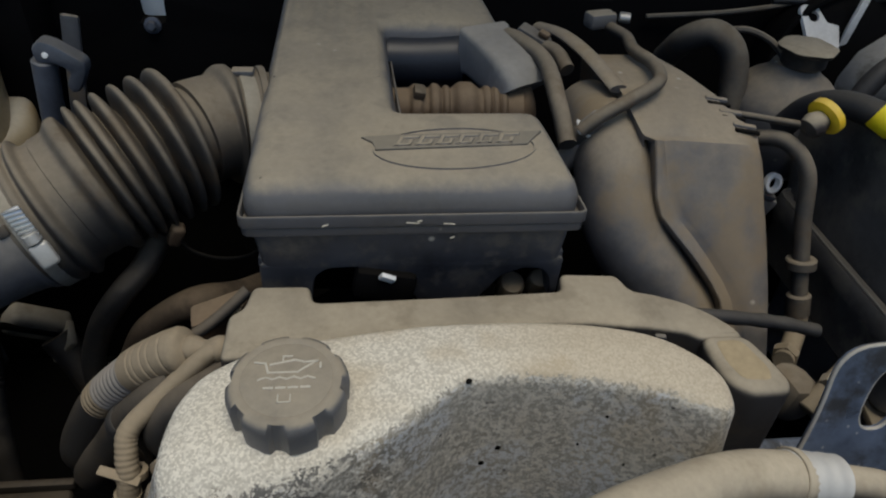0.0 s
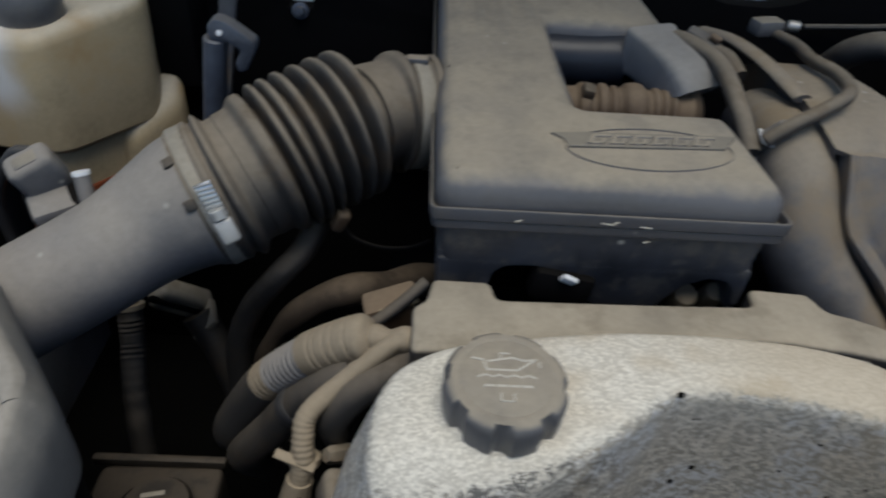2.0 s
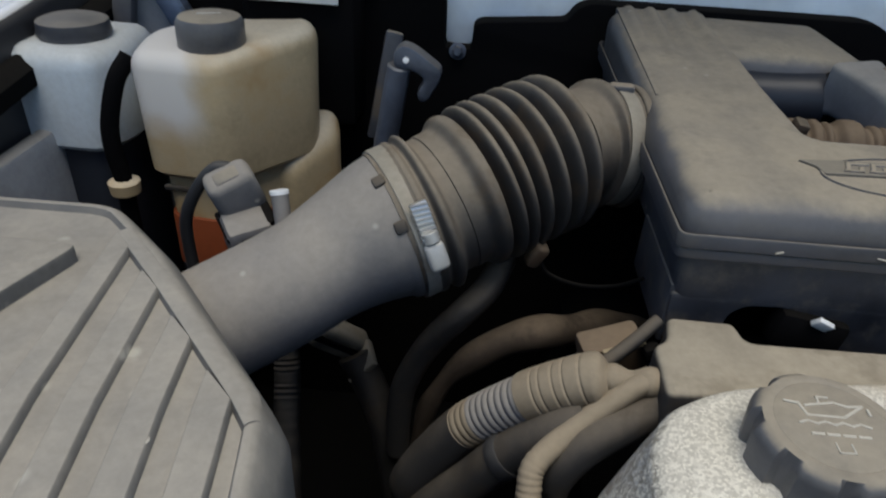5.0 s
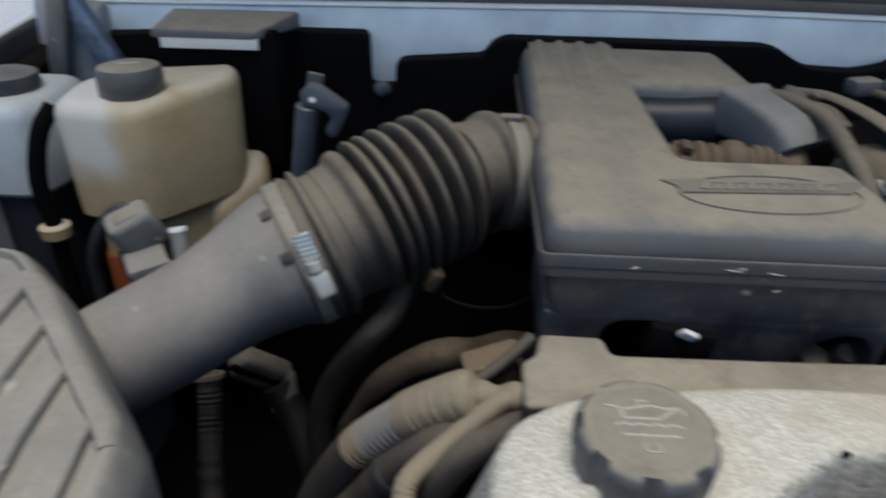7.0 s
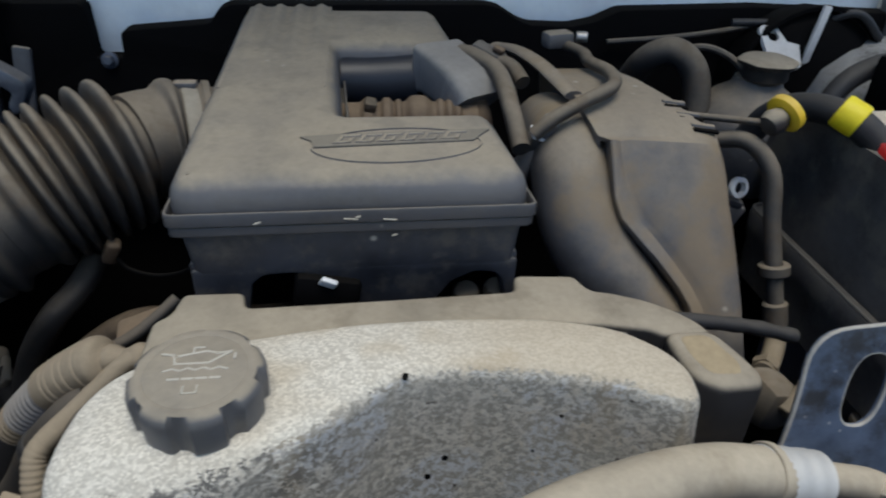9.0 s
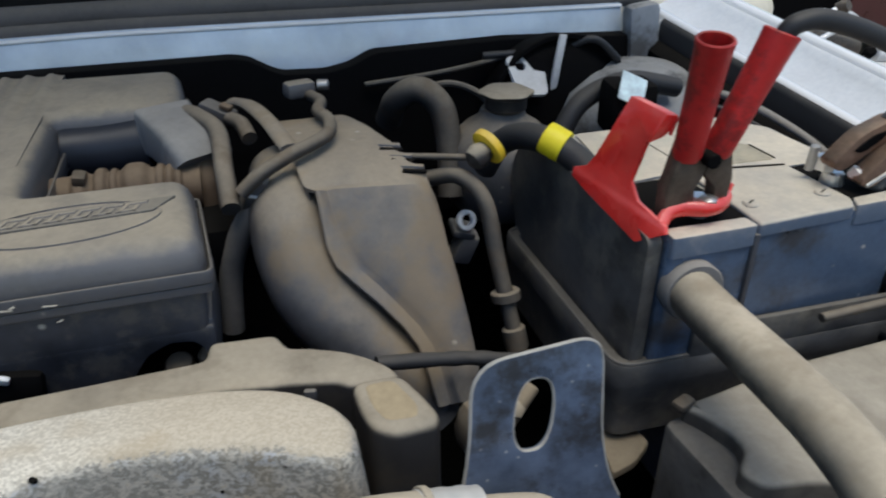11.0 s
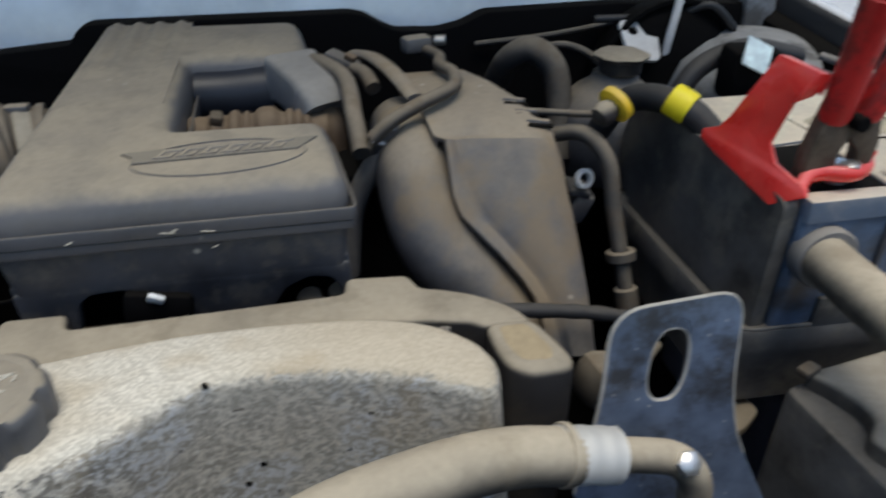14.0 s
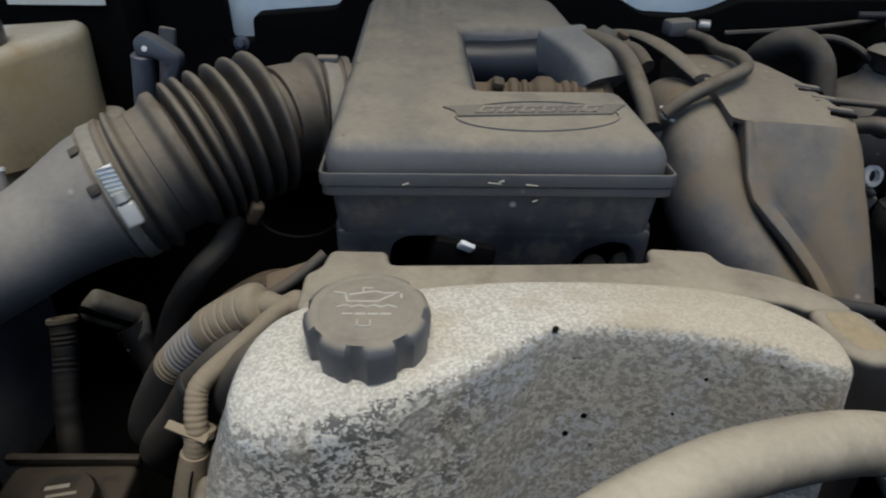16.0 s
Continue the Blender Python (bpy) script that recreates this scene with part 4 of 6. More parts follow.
blot = [(0.012 * (1 + 0.45 * math.sin(3 * a + 1) + 0.25 * math.sin(7 * a)) * math.cos(a), 0.007 * (1 + 0.4 * math.sin(4 * a)) * math.sin(a)) for a in (2 * math.pi * k / 30 for k in range(30))]
part("mud_splash", placed(slab(blot, -0.001, 0.0005, 0.0003, 1), pose(-0.378, 0.170, 0.9585, -5, 0, 50) @ Matrix.Scale(0.62, 4)), M_INK, filt, "dried pale mud blot")
part("panel", slab(rounded([(-0.70, 0.20), (-0.585, 0.22), (-0.532, 0.395), (-0.70, 0.40)], 0.008, 3), 0.955, 0.976, 0.003, 2), M_ABOX, filt)
for x, y in ((-0.386, 0.205), (-0.388, 0.171), (-0.392, 0.224), (-0.391, 0.188), (-0.442, 0.34), (-0.422, 0.21), (-0.425, 0.25)):
    part("mud_splash", lathe([(0.0030, 0), (0.0024, 0.0002), (0.0012, 0.0003)], (x, y, 0.9702 + lid_dome(x, y) - 0.001), sides=10), M_INK, filt)

# ---- reservoirs ----
tank = thing("coolant_tank", "yellowed translucent coolant reservoir with a grey cap", "coolant tank")
T1 = [(-0.615, 0.645), (-0.525, 0.635), (-0.452, 0.735), (-0.47, 0.79), (-0.60, 0.79), (-0.63, 0.72)]
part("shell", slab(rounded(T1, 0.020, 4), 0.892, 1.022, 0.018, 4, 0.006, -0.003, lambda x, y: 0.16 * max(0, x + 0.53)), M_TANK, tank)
capt = part("cap", lathe([(0.030, 0), (0.032, 0.003), (0.032, 0.026), (0.029, 0.031), (0.022, 0.033)], (-0.545, 0.685, 1.018), sides=30), M_LID, tank, "grey dusty screw cap")
part("cap_mark", block((0.022, 0.003, 0.0015), (-0.545, 0.685, 1.0515), (0, 0, 20), 0.0004), M_INK, capt)
part("sump", slab(rounded(inset(T1, 0.014), 0.016, 4), 0.80, 0.896, 0.004, 2, 0, -0.004), M_TANK, tank, "narrower foot of the bottle")
part("foot_rib", block((0.030, 0.006, 0.006), (-0.590, 0.6560, 0.876), (0, 0, -6), 0.002), M_RUB, tank)
part("coolant", slab(rounded(inset(T1, 0.0125), 0.016, 4), 0.78, 0.842, 0.002, 2), M_ORANGE, tank, "orange coolant showing at the bottom")
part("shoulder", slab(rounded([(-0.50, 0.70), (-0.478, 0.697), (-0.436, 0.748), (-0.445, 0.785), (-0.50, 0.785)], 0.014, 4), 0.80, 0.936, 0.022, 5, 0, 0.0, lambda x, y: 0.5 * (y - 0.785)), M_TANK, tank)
tank2 = thing("washer_tank", "whitish translucent washer bottle with a black cap", "washer tank")
T2 = [(-0.80, 0.66), (-0.66, 0.655), (-0.645, 0.70), (-0.65, 0.79), (-0.80, 0.79)]
part("shell", slab(rounded(T2, 0.022, 4), 0.908, 1.012, 0.02, 4, 0.006), M_TANK2, tank2)
part("bracket", slab(rounded(inset(T2, 0.010), 0.014, 3), 0.66, 0.909, 0.002, 2), M_NAVY, tank2, "black bracket under the bottle")
part("cap", lathe([(0.034, 0), (0.036, 0.004), (0.034, 0.016), (0.026, 0.019)], (-0.70, 0.715, 1.012), sides=28), M_BOX, tank2)
strap = thing("overflow_hose", "dark hose hanging between the two bottles", "hose")
part("strand", tube([(-0.620, 0.664, 1.012), (-0.632, 0.652, 0.990), (-0.6440, 0.647, 0.9486), (-0.6460, 0.646, 0.9165), (-0.6430, 0.647, 0.8865), (-0.645, 0.650, 0.83), (-0.645, 0.655, 0.76)], 0.0088, 14), M_BLACK, strap)
part("collar", lathe([(0.0100, -0.010), (0.0150, -0.008), (0.0160, 0.004), (0.0110, 0.007)], (-0.6430, 0.647, 0.880), (0, 0, 1), sides=20), M_TANK, strap, "pale plastic collar")
fuse = thing("relay_box", "black dusty relay box with an overhanging lid", "relay box")
part("lid", slab(rounded([(-0.560, 0.774), (-0.440, 0.774), (-0.408, 0.850), (-0.562, 0.850)], 0.006, 3), 1.056, 1.066, 0.005, 3, 0.002, 0, lambda x, y: 0.12 * (y - 0.774)), M_LID, fuse)
part("label", block((0.11, 0.002, 0.013), (-0.495, 0.776, 1.052), bevel=0.0005), M_HUMP, fuse, "pale strip below the lid")
part("case", block((0.125, 0.07, 0.16), (-0.487, 0.820, 0.985), bevel=0.008), M_BLACK, fuse)
arm = thing("bracket_rod", "grey metal prop bracket with a hooked head", "bracket")
part("post", rod((-0.358, 0.652, 1.026), (-0.385, 0.662, 0.86), 0.0115), M_HOOK2, arm)
o = rounded([(-0.362, 1.026), (-0.344, 1.024), (-0.333, 1.017), (-0.341, 1.004), (-0.338, 0.995), (-0.330, 0.997), (-0.319, 1.018), (-0.319, 1.027), (-0.343, 1.044), (-0.354, 1.048), (-0.363, 1.040)], 0.005, 3)
b = slab(o, -0.008, 0.008, 0.003, 2)
part("head", placed(b, pose(0, 0.650, 0, 90, 0, 0)), M_HOOK2, arm)
part("rivet", lathe([(0.003, 0), (0.0028, 0.0012), (0.001, 0.0016)], (-0.351, 0.642, 1.034), (0, -1, 0.3), sides=12), M_PALE, arm)

# ---- moulded duct and cover between engine and battery ----
duct = thing("moulded_duct", "bulging dusty plastic duct with a flat shield beside it", "duct")
# rows from the back over the top edge and down the front: y, z, left edge, inner edge of the band, right edge
ROWS = [(0.700, 1.012, 0.176, 0.192, 0.236), (0.672, 1.026, 0.178, 0.195, 0.252), (0.63, 1.030, 0.180, 0.198, 0.262), (0.58, 1.029, 0.181, 0.200, 0.276), (0.54, 1.024, 0.182, 0.202, 0.286), (0.522, 1.019, 0.184, 0.204, 0.292), (0.514, 1.014, 0.188, 0.206, 0.296), (0.508, 1.005, 0.1885, 0.207, 0.299), (0.501, 0.993, 0.189, 0.209, 0.301), (0.489, 0.972, 0.190, 0.212, 0.303), (0.481, 0.957, 0.195, 0.220, 0.306), (0.473, 0.942, 0.209, 0.235, 0.308), (0.463, 0.924, 0.227, 0.251, 0.310), (0.452, 0.904, 0.244, 0.267, 0.312), (0.443, 0.889, 0.254, 0.276, 0.313), (0.436, 0.876, 0.258, 0.280, 0.314), (0.415, 0.84, 0.264, 0.284, 0.315)]
ROWS.insert(6, (0.5185, 1.0172, 0.186, 0.205, 0.294))
rings = []
for y, z, xl, xb, xr in ROWS:
    front = max(0.0, min(1.0, (0.5172 - y) / 0.003))
    back, drop = 0.022 * front, 0.030 * (1 - front) + 0.012 * front
    sunk = 0.0010 if 0.517 < y < 0.519 else 0.0
    py, pz = -0.0045 * front, 0.0025 * front - sunk
    z -= 0.06 * max(0.0, xr - 0.24) * (1 - front) * 0.5
    xl += 0.004 * front
    lip = 0.007 * front
    slope = lambda x: -0.065 * (x - xl) * front
    rings.append([(xl + 0.004, y + back, z - drop), (xl + 0.0012, y + 0.003 * front, z - 0.004), (xl, y - lip * 0.85, z + lip * 0.4), (xl + 0.0012, y - lip, z + lip * 0.45), (xl + 0.004, y - lip, z + lip * 0.45), (xb - 0.004, y - 0.003 * front, z), (xb + 0.003, y + py * 0.9, z + pz * 0.9 + slope(xb)), (xb + 0.007, y + py * 1.15, z + pz + slope(xb)), ((xb + xr) / 2, y + py * 1.25, z + pz * 1.15 + slope((xb + xr) / 2)), (xr - 0.009, y + py, z + pz + slope(xr)), (xr - 0.002, y + py * 0.4, z - 0.003 + slope(xr)), (xr, y + back, z - drop)])
part("shield", loft(rings), M_DUCT, duct, "flat shield with a raised panel")
part("bulge", tube([(0.172, 0.64, 0.978), (0.172, 0.58, 0.984), (0.170, 0.536, 0.977), (0.173, 0.511, 0.950), (0.186, 0.492, 0.917), (0.213, 0.474, 0.883), (0.248, 0.458, 0.845), (0.272, 0.45, 0.80)], lambda f, s: 0.033 + 0.004 * math.sin(f * 3.1), 32), M_DUCT, duct, "rounded air passage")
for k in range(3):
    y = 0.521 + k * 0.020
    x, z = 0.282 - 0.006 * k, 1.0180 + 0.0035 * k
    part("slot", block((0.022, 0.0055, 0.003), (x, y, z - 0.0006), (0, 4, -14), 0.0015), M_BLACK, duct)
    part("louvre", block((0.021, 0.007, 0.006), (x, y + 0.0075, z), (0, 4, -14), 0.002), M_DUCT, duct)

# ---- harness over the duct ----
har = thing("wiring_harness", "dusty black taped harness with a connector", "wiring harness")
part("trunk", tube([(0.218, 0.745, 1.028), (0.226, 0.71, 1.030), (0.217, 0.66, 1.036), (0.222, 0.615, 1.040), (0.213, 0.575, 1.040), (0.176, 0.545, 1.036), (0.150, 0.535, 1.026), (0.132, 0.532, 1.012)], 0.0064, 14), M_RUB, har)
part("drop", tube([(0.150, 0.540, 1.022), (0.140, 0.550, 1.000), (0.135, 0.550, 0.982), (0.122, 0.556, 0.955), (0.110, 0.560, 0.92), (0.103, 0.555, 0.86)], lambda f, s: 0.0080 + 0.0030 * min(1.0, f * 3), 14), M_TUBE, har)
part("branch", tube([(0.122, 0.53, 1.00), (0.120, 0.57, 1.02), (0.118, 0.63, 1.035), (0.10, 0.67, 1.04), (0.09, 0.69, 1.038)], 0.0085, 12), M_RUB, har)
part("strap", tube([(0.135, 0.74, 1.03), (0.150, 0.70, 1.037), (0.165, 0.65, 1.036), (0.18, 0.585, 1.028)], 0.009, 10, flat=0.5), M_DUCT, har)
part("plug", block((0.034, 0.022, 0.018), (0.208, 0.752, 1.034), (0, 0, 15), 0.005), M_LID, har)
part("plug_pin", rod((0.228, 0.748, 1.038), (0.24, 0.745, 1.038), 0.006), M_STEEL, har)

# ---- hoses by the battery ----
h = thing("heater_hose", "black rubber hose with a collar beside the battery", "hose")
part("strand", tube([(0.300, 0.545, 0.998), (0.325, 0.525, 1.005), (0.343, 0.505, 0.985), (0.349, 0.49, 0.94), (0.356, 0.472, 0.89), (0.362, 0.458, 0.850)], 0.0078, 14), M_RUB, h)
part("collar", ring((0.3545, 0.475, 0.900), (0.1, -0.3, -1), 0.011, 0.010, 0.003), M_RUB, h)
part("ferrule", rod((0.359, 0.465, 0.870), (0.362, 0.458, 0.848), 0.0115), M_RUB, h)
part("elbow", tube([(0.3615, 0.459, 0.853), (0.363, 0.452, 0.835), (0.352, 0.436, 0.826), (0.332, 0.415, 0.830)], 0.0095, 14), M_CONN, h, "tan crusted elbow")
part("nut", lathe([(0.012, -0.005), (0.013, 0.0), (0.012, 0.006)], (0.340, 0.424, 0.828), (-0.7, -0.7, 0.1), sides=6), M_CONN, h)
part("clip", ring((0.334, 0.532, 0.955), (0.2, -0.9, 0.3), 0.008, 0.006, 0.002), M_PALE, h, "small white hose clip")
h = thing("coolant_bend", "thick black rubber hose bent in a loop", "hose")
part("strand", tube([(0.318, 0.80, 0.97), (0.325, 0.77, 1.005), (0.348, 0.75, 1.020), (0.370, 0.735, 1.0), (0.375, 0.72, 0.955), (0.37, 0.70, 0.90)], 0.016, 16), M_RUB, h)
ps = thing("fluid_reservoir", "dusty brown fluid reservoir with a flat round cap", "reservoir")
part("pot", lathe([(0.050, -0.12), (0.066, -0.10), (0.069, -0.045), (0.064, -0.026), (0.046, -0.008), (0.030, 0.002), (0.026, 0.012)], (0.443, 0.722, 0.985), sides=36), M_DUCT, ps)
part("cap", lathe([(0.022, 0), (0.025, 0.003), (0.025, 0.016), (0.031, 0.018), (0.032, 0.022), (0.026, 0.025)], (0.443, 0.712, 0.998), sides=48, wave=lambda a, h: 1.0 + (0.045 * math.cos(6 * a) if h > 0.017 else 0.0)), M_RAIL, ps, "flat lobed cap, dusty on top")
d = thing("dipstick", "dipstick with a yellow ring handle", "dipstick")
Y = Vector((0.352, 0.522, 1.032))
way = Vector((0.80, 0.30, 0.45)).normalized()
part("handle", ring(Y, way, 0.0130, 0.0085, 0.0045, 30), M_YEL, d)
part("web", lathe([(0.0105, -0.002), (0.0105, 0.002), (0.006, 0.002)], Y, way, sides=24), M_RUST, d)
part("stem", rod(Y - way * 0.016, Y + Vector((-0.085, 0.04, -0.014)), 0.0032), M_RUB, d)
part("boss", lathe([(0.004, -0.012), (0.010, -0.008), (0.012, 0.0), (0.009, 0.008), (0.004, 0.011)], Y - way * 0.013, way, sides=18), M_RAIL, d)
c = thing("taped_loom", "black loom wrapped with bright yellow tape", "cable loom")
part("strand", tube([(0.386, 0.625, 0.965), (0.394, 0.605, 0.998), (0.405, 0.573, 1.018), (0.4214, 0.534, 1.022), (0.440, 0.516, 1.008), (0.455, 0.50, 0.985)], 0.0135, 16), M_CABLE, c)
part("tape", ring((0.4225, 0.5325, 1.0235), (0.62, -0.70, -0.35), 0.0140, 0.022, 0.0018), M_YEL2, c, "bright yellow tape band")

# ---- battery ----
bat = thing("battery", "dusty black car battery in a plastic tray", "battery")
BT = [(0.444, 0.3655), (0.687, 0.3700), (0.692, 0.56), (0.655, 0.606), (0.474, 0.606)]
part("case", slab(rounded(BT, 0.006, 3), 0.858, 0.9995, 0.003, 3), M_BATT, bat)
part("top", slab(rounded([(0.5294, 0.478), (0.628, 0.458), (0.686, 0.458), (0.683, 0.556), (0.650, 0.600), (0.478, 0.600), (0.460, 0.470)], 0.004, 3), 0.995, 1.0020, 0.0008, 2), M_BTOP, bat, "top plate covered in tan dust")
part("bridge", slab(rounded([(0.5240, 0.3640), (0.6190, 0.3672), (0.6281, 0.3800), (0.6281, 0.4560), (0.5290, 0.4755), (0.5247, 0.3819)], 0.003, 3), 0.992, 1.0040, 0.0030, 4), M_BTOP, bat, "raised dusty middle with a rolled front edge")
part("front_lip", slab(rounded([(0.4448, 0.3632), (0.5215, 0.3632), (0.5205, 0.3790), (0.4454, 0.3810)], 0.003, 3), 0.985, 1.0035, 0.0014, 2), M_BTOP, bat)
part("front_lip", slab(rounded([(0.6215, 0.3672), (0.6870, 0.3685), (0.6885, 0.3850), (0.6300, 0.3812)], 0.003, 3), 0.985, 1.0038, 0.0014, 2), M_BTOP, bat)
part("well", block((0.082, 0.090, 0.002), (0.484, 0.425, 1.0000), (0, 0, 3), 0.0008), M_BLACK, bat)
part("well", block((0.056, 0.076, 0.002), (0.658, 0.420, 1.0000), (0, 0, 0), 0.0008), M_BLACK, bat)
part("plug", block((0.026, 0.020, 0.008), (0.672, 0.400, 1.003), (0, 0, 25), 0.003, 2), M_SHIELD, bat)
for x, y in ((0.5385, 0.3958), (0.6110, 0.3951)):
    s = part("screw", lathe([(0.0062, 0), (0.0068, 0.0012), (0.0056, 0.0026), (0.003, 0.0029)], (x, y, 1.0036), sides=16), M_BTOP, bat)
    part("slot", block((0.009, 0.0015, 0.001), (x, y, 1.0064), (0, 0, 30), 0.0002), M_BLACK, s)
lab = part("label", slab(rounded([(0.548, 0.480), (0.6290, 0.4755), (0.6285, 0.5165), (0.612, 0.528), (0.574, 0.534), (0.548, 0.520)], 0.004, 2), 1.0015, 1.0028, 0.0003, 1), M_WORN, bat, "worn golden label")
part("label_edge", block((0.0016, 0.038, 0.0012), (0.6305, 0.496, 1.0026), (0, 0, 0), 0.0003), M_BLACK, lab)
part("groove", block((0.100, 0.0022, 0.0010), (0.5780, 0.4690, 1.0030), (0, 0, -9.5), 0.0003), M_BLACK, bat)
part("groove", block((0.0014, 0.110, 0.0008), (0.536, 0.536, 1.0021), (0, 0, 2), 0.0002), M_DIM, bat)
part("seam", block((0.0050, 0.006, 0.132), (0.5240, 0.3665, 0.928), (0, 0, 1), 0.001), M_BOX, bat)
part("post", lathe([(0.010, 0), (0.009, 0.018), (0.007, 0.02)], (0.490, 0.400, 0.998), sides=16), M_BRIGHT, bat)
part("post", lathe([(0.010, 0), (0.009, 0.012), (0.007, 0.014)], (0.640, 0.416, 0.999), sides=16), M_BRIGHT, bat)
tray = thing("battery_tray", "black plastic battery shield with a rounded top corner", "battery tray")
b = slab(rounded([(0.374, 0.84), (0.62, 0.84), (0.655, 0.95), (0.62, 1.0), (0.57, 1.002), (0.40, 1.004), (0.372, 1.0)], [0.01, 0.01, 0.02, 0.03, 0.01, 0.01, 0.008], 4), -0.007, 0.007, 0.003, 2)
part("shield", placed(b, Matrix.Translation((0.436, 0, 0)) @ Matrix(((0, 0, 1, 0), (1, 0, 0, 0), (0, 1, 0, 0), (0, 0, 0, 1)))), M_SHIELD, tray)
TRAY = rounded([(0.411, 0.364), (0.560, 0.358), (0.715, 0.352), (0.715, 0.625), (0.411, 0.630)], [0.022, 0.01, 0.02, 0.02, 0.02], 5)
b = loft([[(x, y, z) for x, y in inset(TRAY, d)] for d, z in ((0.012, 0.795), (0.006, 0.80), (0.004, 0.845), (0.001, 0.856), (0.0, 0.862), (0.0, 0.878), (0.0012, 0.882), (0.0060, 0.882), (0.014, 0.8805), (0.016, 0.876), (0.020, 0.864), (0.022, 0.856))])
part("pan", b, M_SHIELD, tray, "black tray pan with a dusty rounded rim")
part("bead", tube([(x, y, 0.8835) for x, y in inset(TRAY, 0.003)[18:] + inset(TRAY, 0.003)[:10]], 0.0018, 8, 1), M_SHIELD, tray, "dusty rounded edge of the rim")
part("front_band", block((0.22, 0.006, 0.030), (0.590, 0.361, 0.896), (0, 0, -2), 0.002), M_SHIELD, tray)

# ---- jumper clamps ----
red = thing("terminal_cover", "bright red plastic terminal cover standing open", "terminal cover")


def plate(points, thick, way):
    """A flat piece with the outline of points, thick metres deep along way."""
    w = Vector(way).normalized() * thick
    ps = [Vector(q) for q in points]
    b = loft([ps, [q + w for q in ps]])
    bmesh.ops.recalc_face_normals(b, faces=b.faces)
    sharp = [e for e in b.edges if len(e.link_faces) == 2 and e.calc_face_angle(0) > radians(50)]
    bmesh.ops.bevel(b, geom=sharp, offset=min(0.0007, thick * 0.2), segments=2, profile=0.5, affect="EDGES", clamp_overlap=True)
    return b


FLAP = [(0.4274, 0.4205, 1.1005), (0.4338, 0.3834, 1.098), (0.432, 0.3852, 1.089), (0.4278, 0.3927, 1.074), (0.4316, 0.4038, 1.056), (0.4279, 0.407, 1.036), (0.4306, 0.399, 1.022), (0.4365, 0.366, 1.014), (0.4355, 0.363, 1.009), (0.4267, 0.3882, 0.991), (0.4175, 0.4544, 1.006), (0.4144, 0.4788, 1.013), (0.4156, 0.4791, 1.021), (0.4197, 0.4639, 1.028), (0.4202, 0.4523, 1.041)]
part("flap", plate(FLAP, 0.004, (0.969, 0.176, -0.174)), M_RED, red)
part("flap_side", plate([(0.4338, 0.3834, 1.098), (0.4450, 0.386, 1.0955), (0.4445, 0.387, 1.087), (0.437, 0.389, 1.079), (0.4278, 0.3927, 1.074)], 0.003, (0, -1, -0.2)), M_RED, red)
part("flap_top", plate([(0.4274, 0.4205, 1.1005), (0.4338, 0.3834, 1.098), (0.4450, 0.386, 1.0955), (0.437, 0.423, 1.0985)], 0.003, (0.1, 0, -1)), M_RED, red)
part("slot", block((0.002, 0.003, 0.014), (0.4425, 0.3835, 1.087), (0, 18, 0), 0.0008), M_REDG, red)
part("tongue", tube([(0.438, 0.374, 1.010), (0.448, 0.381, 1.016), (0.462, 0.382, 1.018), (0.478, 0.376, 1.018), (0.492, 0.378, 1.018), (0.503, 0.386, 1.019), (0.508, 0.396, 1.021)], 0.0052, 12, flat=1.3), M_RED, red)
part("clip", block((0.008, 0.008, 0.026), (0.505, 0.392, 1.018), (0, 15, 0), 0.002), M_RED, red)
jc = thing("jumper_clamp_red", "jumper clamp with red grips on the battery post", "jumper clamp")
for (x0, z0), (x1, z1), y1 in (((0.459, 1.060), (0.453, 1.152), 0.368), ((0.484, 1.060), (0.515, 1.150), 0.378)):
    foot, head = Vector((x0, 0.385, z0)), Vector((x1, y1, z1))
    way = (head - foot).normalized()
    s1 = way.orthogonal().normalized()
    u1 = way.cross(s1)
    n1 = (head - foot).length
    rings = [[foot + way * h + (s1 * math.cos(q) + u1 * math.sin(q)) * r for q in (2 * math.pi * k / 20 for k in range(20))] for r, h in ((0.0095, 0.0), (0.0112, 0.004), (0.0115, n1 * 0.3), (0.0120, n1 * 0.6), (0.0130, n1 * 0.92), (0.0136, n1 - 0.001), (0.0128, n1), (0.0112, n1 - 0.0005), (0.0108, n1 - 0.004), (0.0104, n1 - 0.03))]
    g = part("grip", loft(rings), M_REDG, jc, "dirty red sleeve with an open end")
    part("lining", placed(lathe([(0.0102, 0), (0.0102, 0.001), (0.006, 0.001)], (0, 0, 0), sides=18), Matrix.Translation(head - way * 0.022) @ way.to_track_quat("Z", "Y").to_matrix().to_4x4()), M_BLACK, g)
part("jaw", plate([(0.452, 0.380, 1.070), (0.470, 0.380, 1.070), (0.476, 0.380, 1.050), (0.468, 0.380, 1.034), (0.470, 0.380, 1.018), (0.444, 0.380, 1.012), (0.444, 0.380, 1.035)], 0.014, (0, 1, 0.1)), M_DKMET, jc)
part("jaw", plate([(0.476, 0.379, 1.068), (0.494, 0.379, 1.068), (0.500, 0.379, 1.040), (0.498, 0.379, 1.014), (0.488, 0.379, 1.014), (0.486, 0.379, 1.034), (0.474, 0.379, 1.046)], 0.014, (0, 1, 0.1)), M_DKMET, jc)
part("pivot", rod((0.474, 0.370, 1.060), (0.474, 0.404, 1.060), 0.006), M_BLACK, jc)
part("bolt", lathe([(0.008, 0), (0.008, 0.007), (0.005, 0.009)], (0.482, 0.380, 1.018), sides=6), M_BRIGHT, jc)
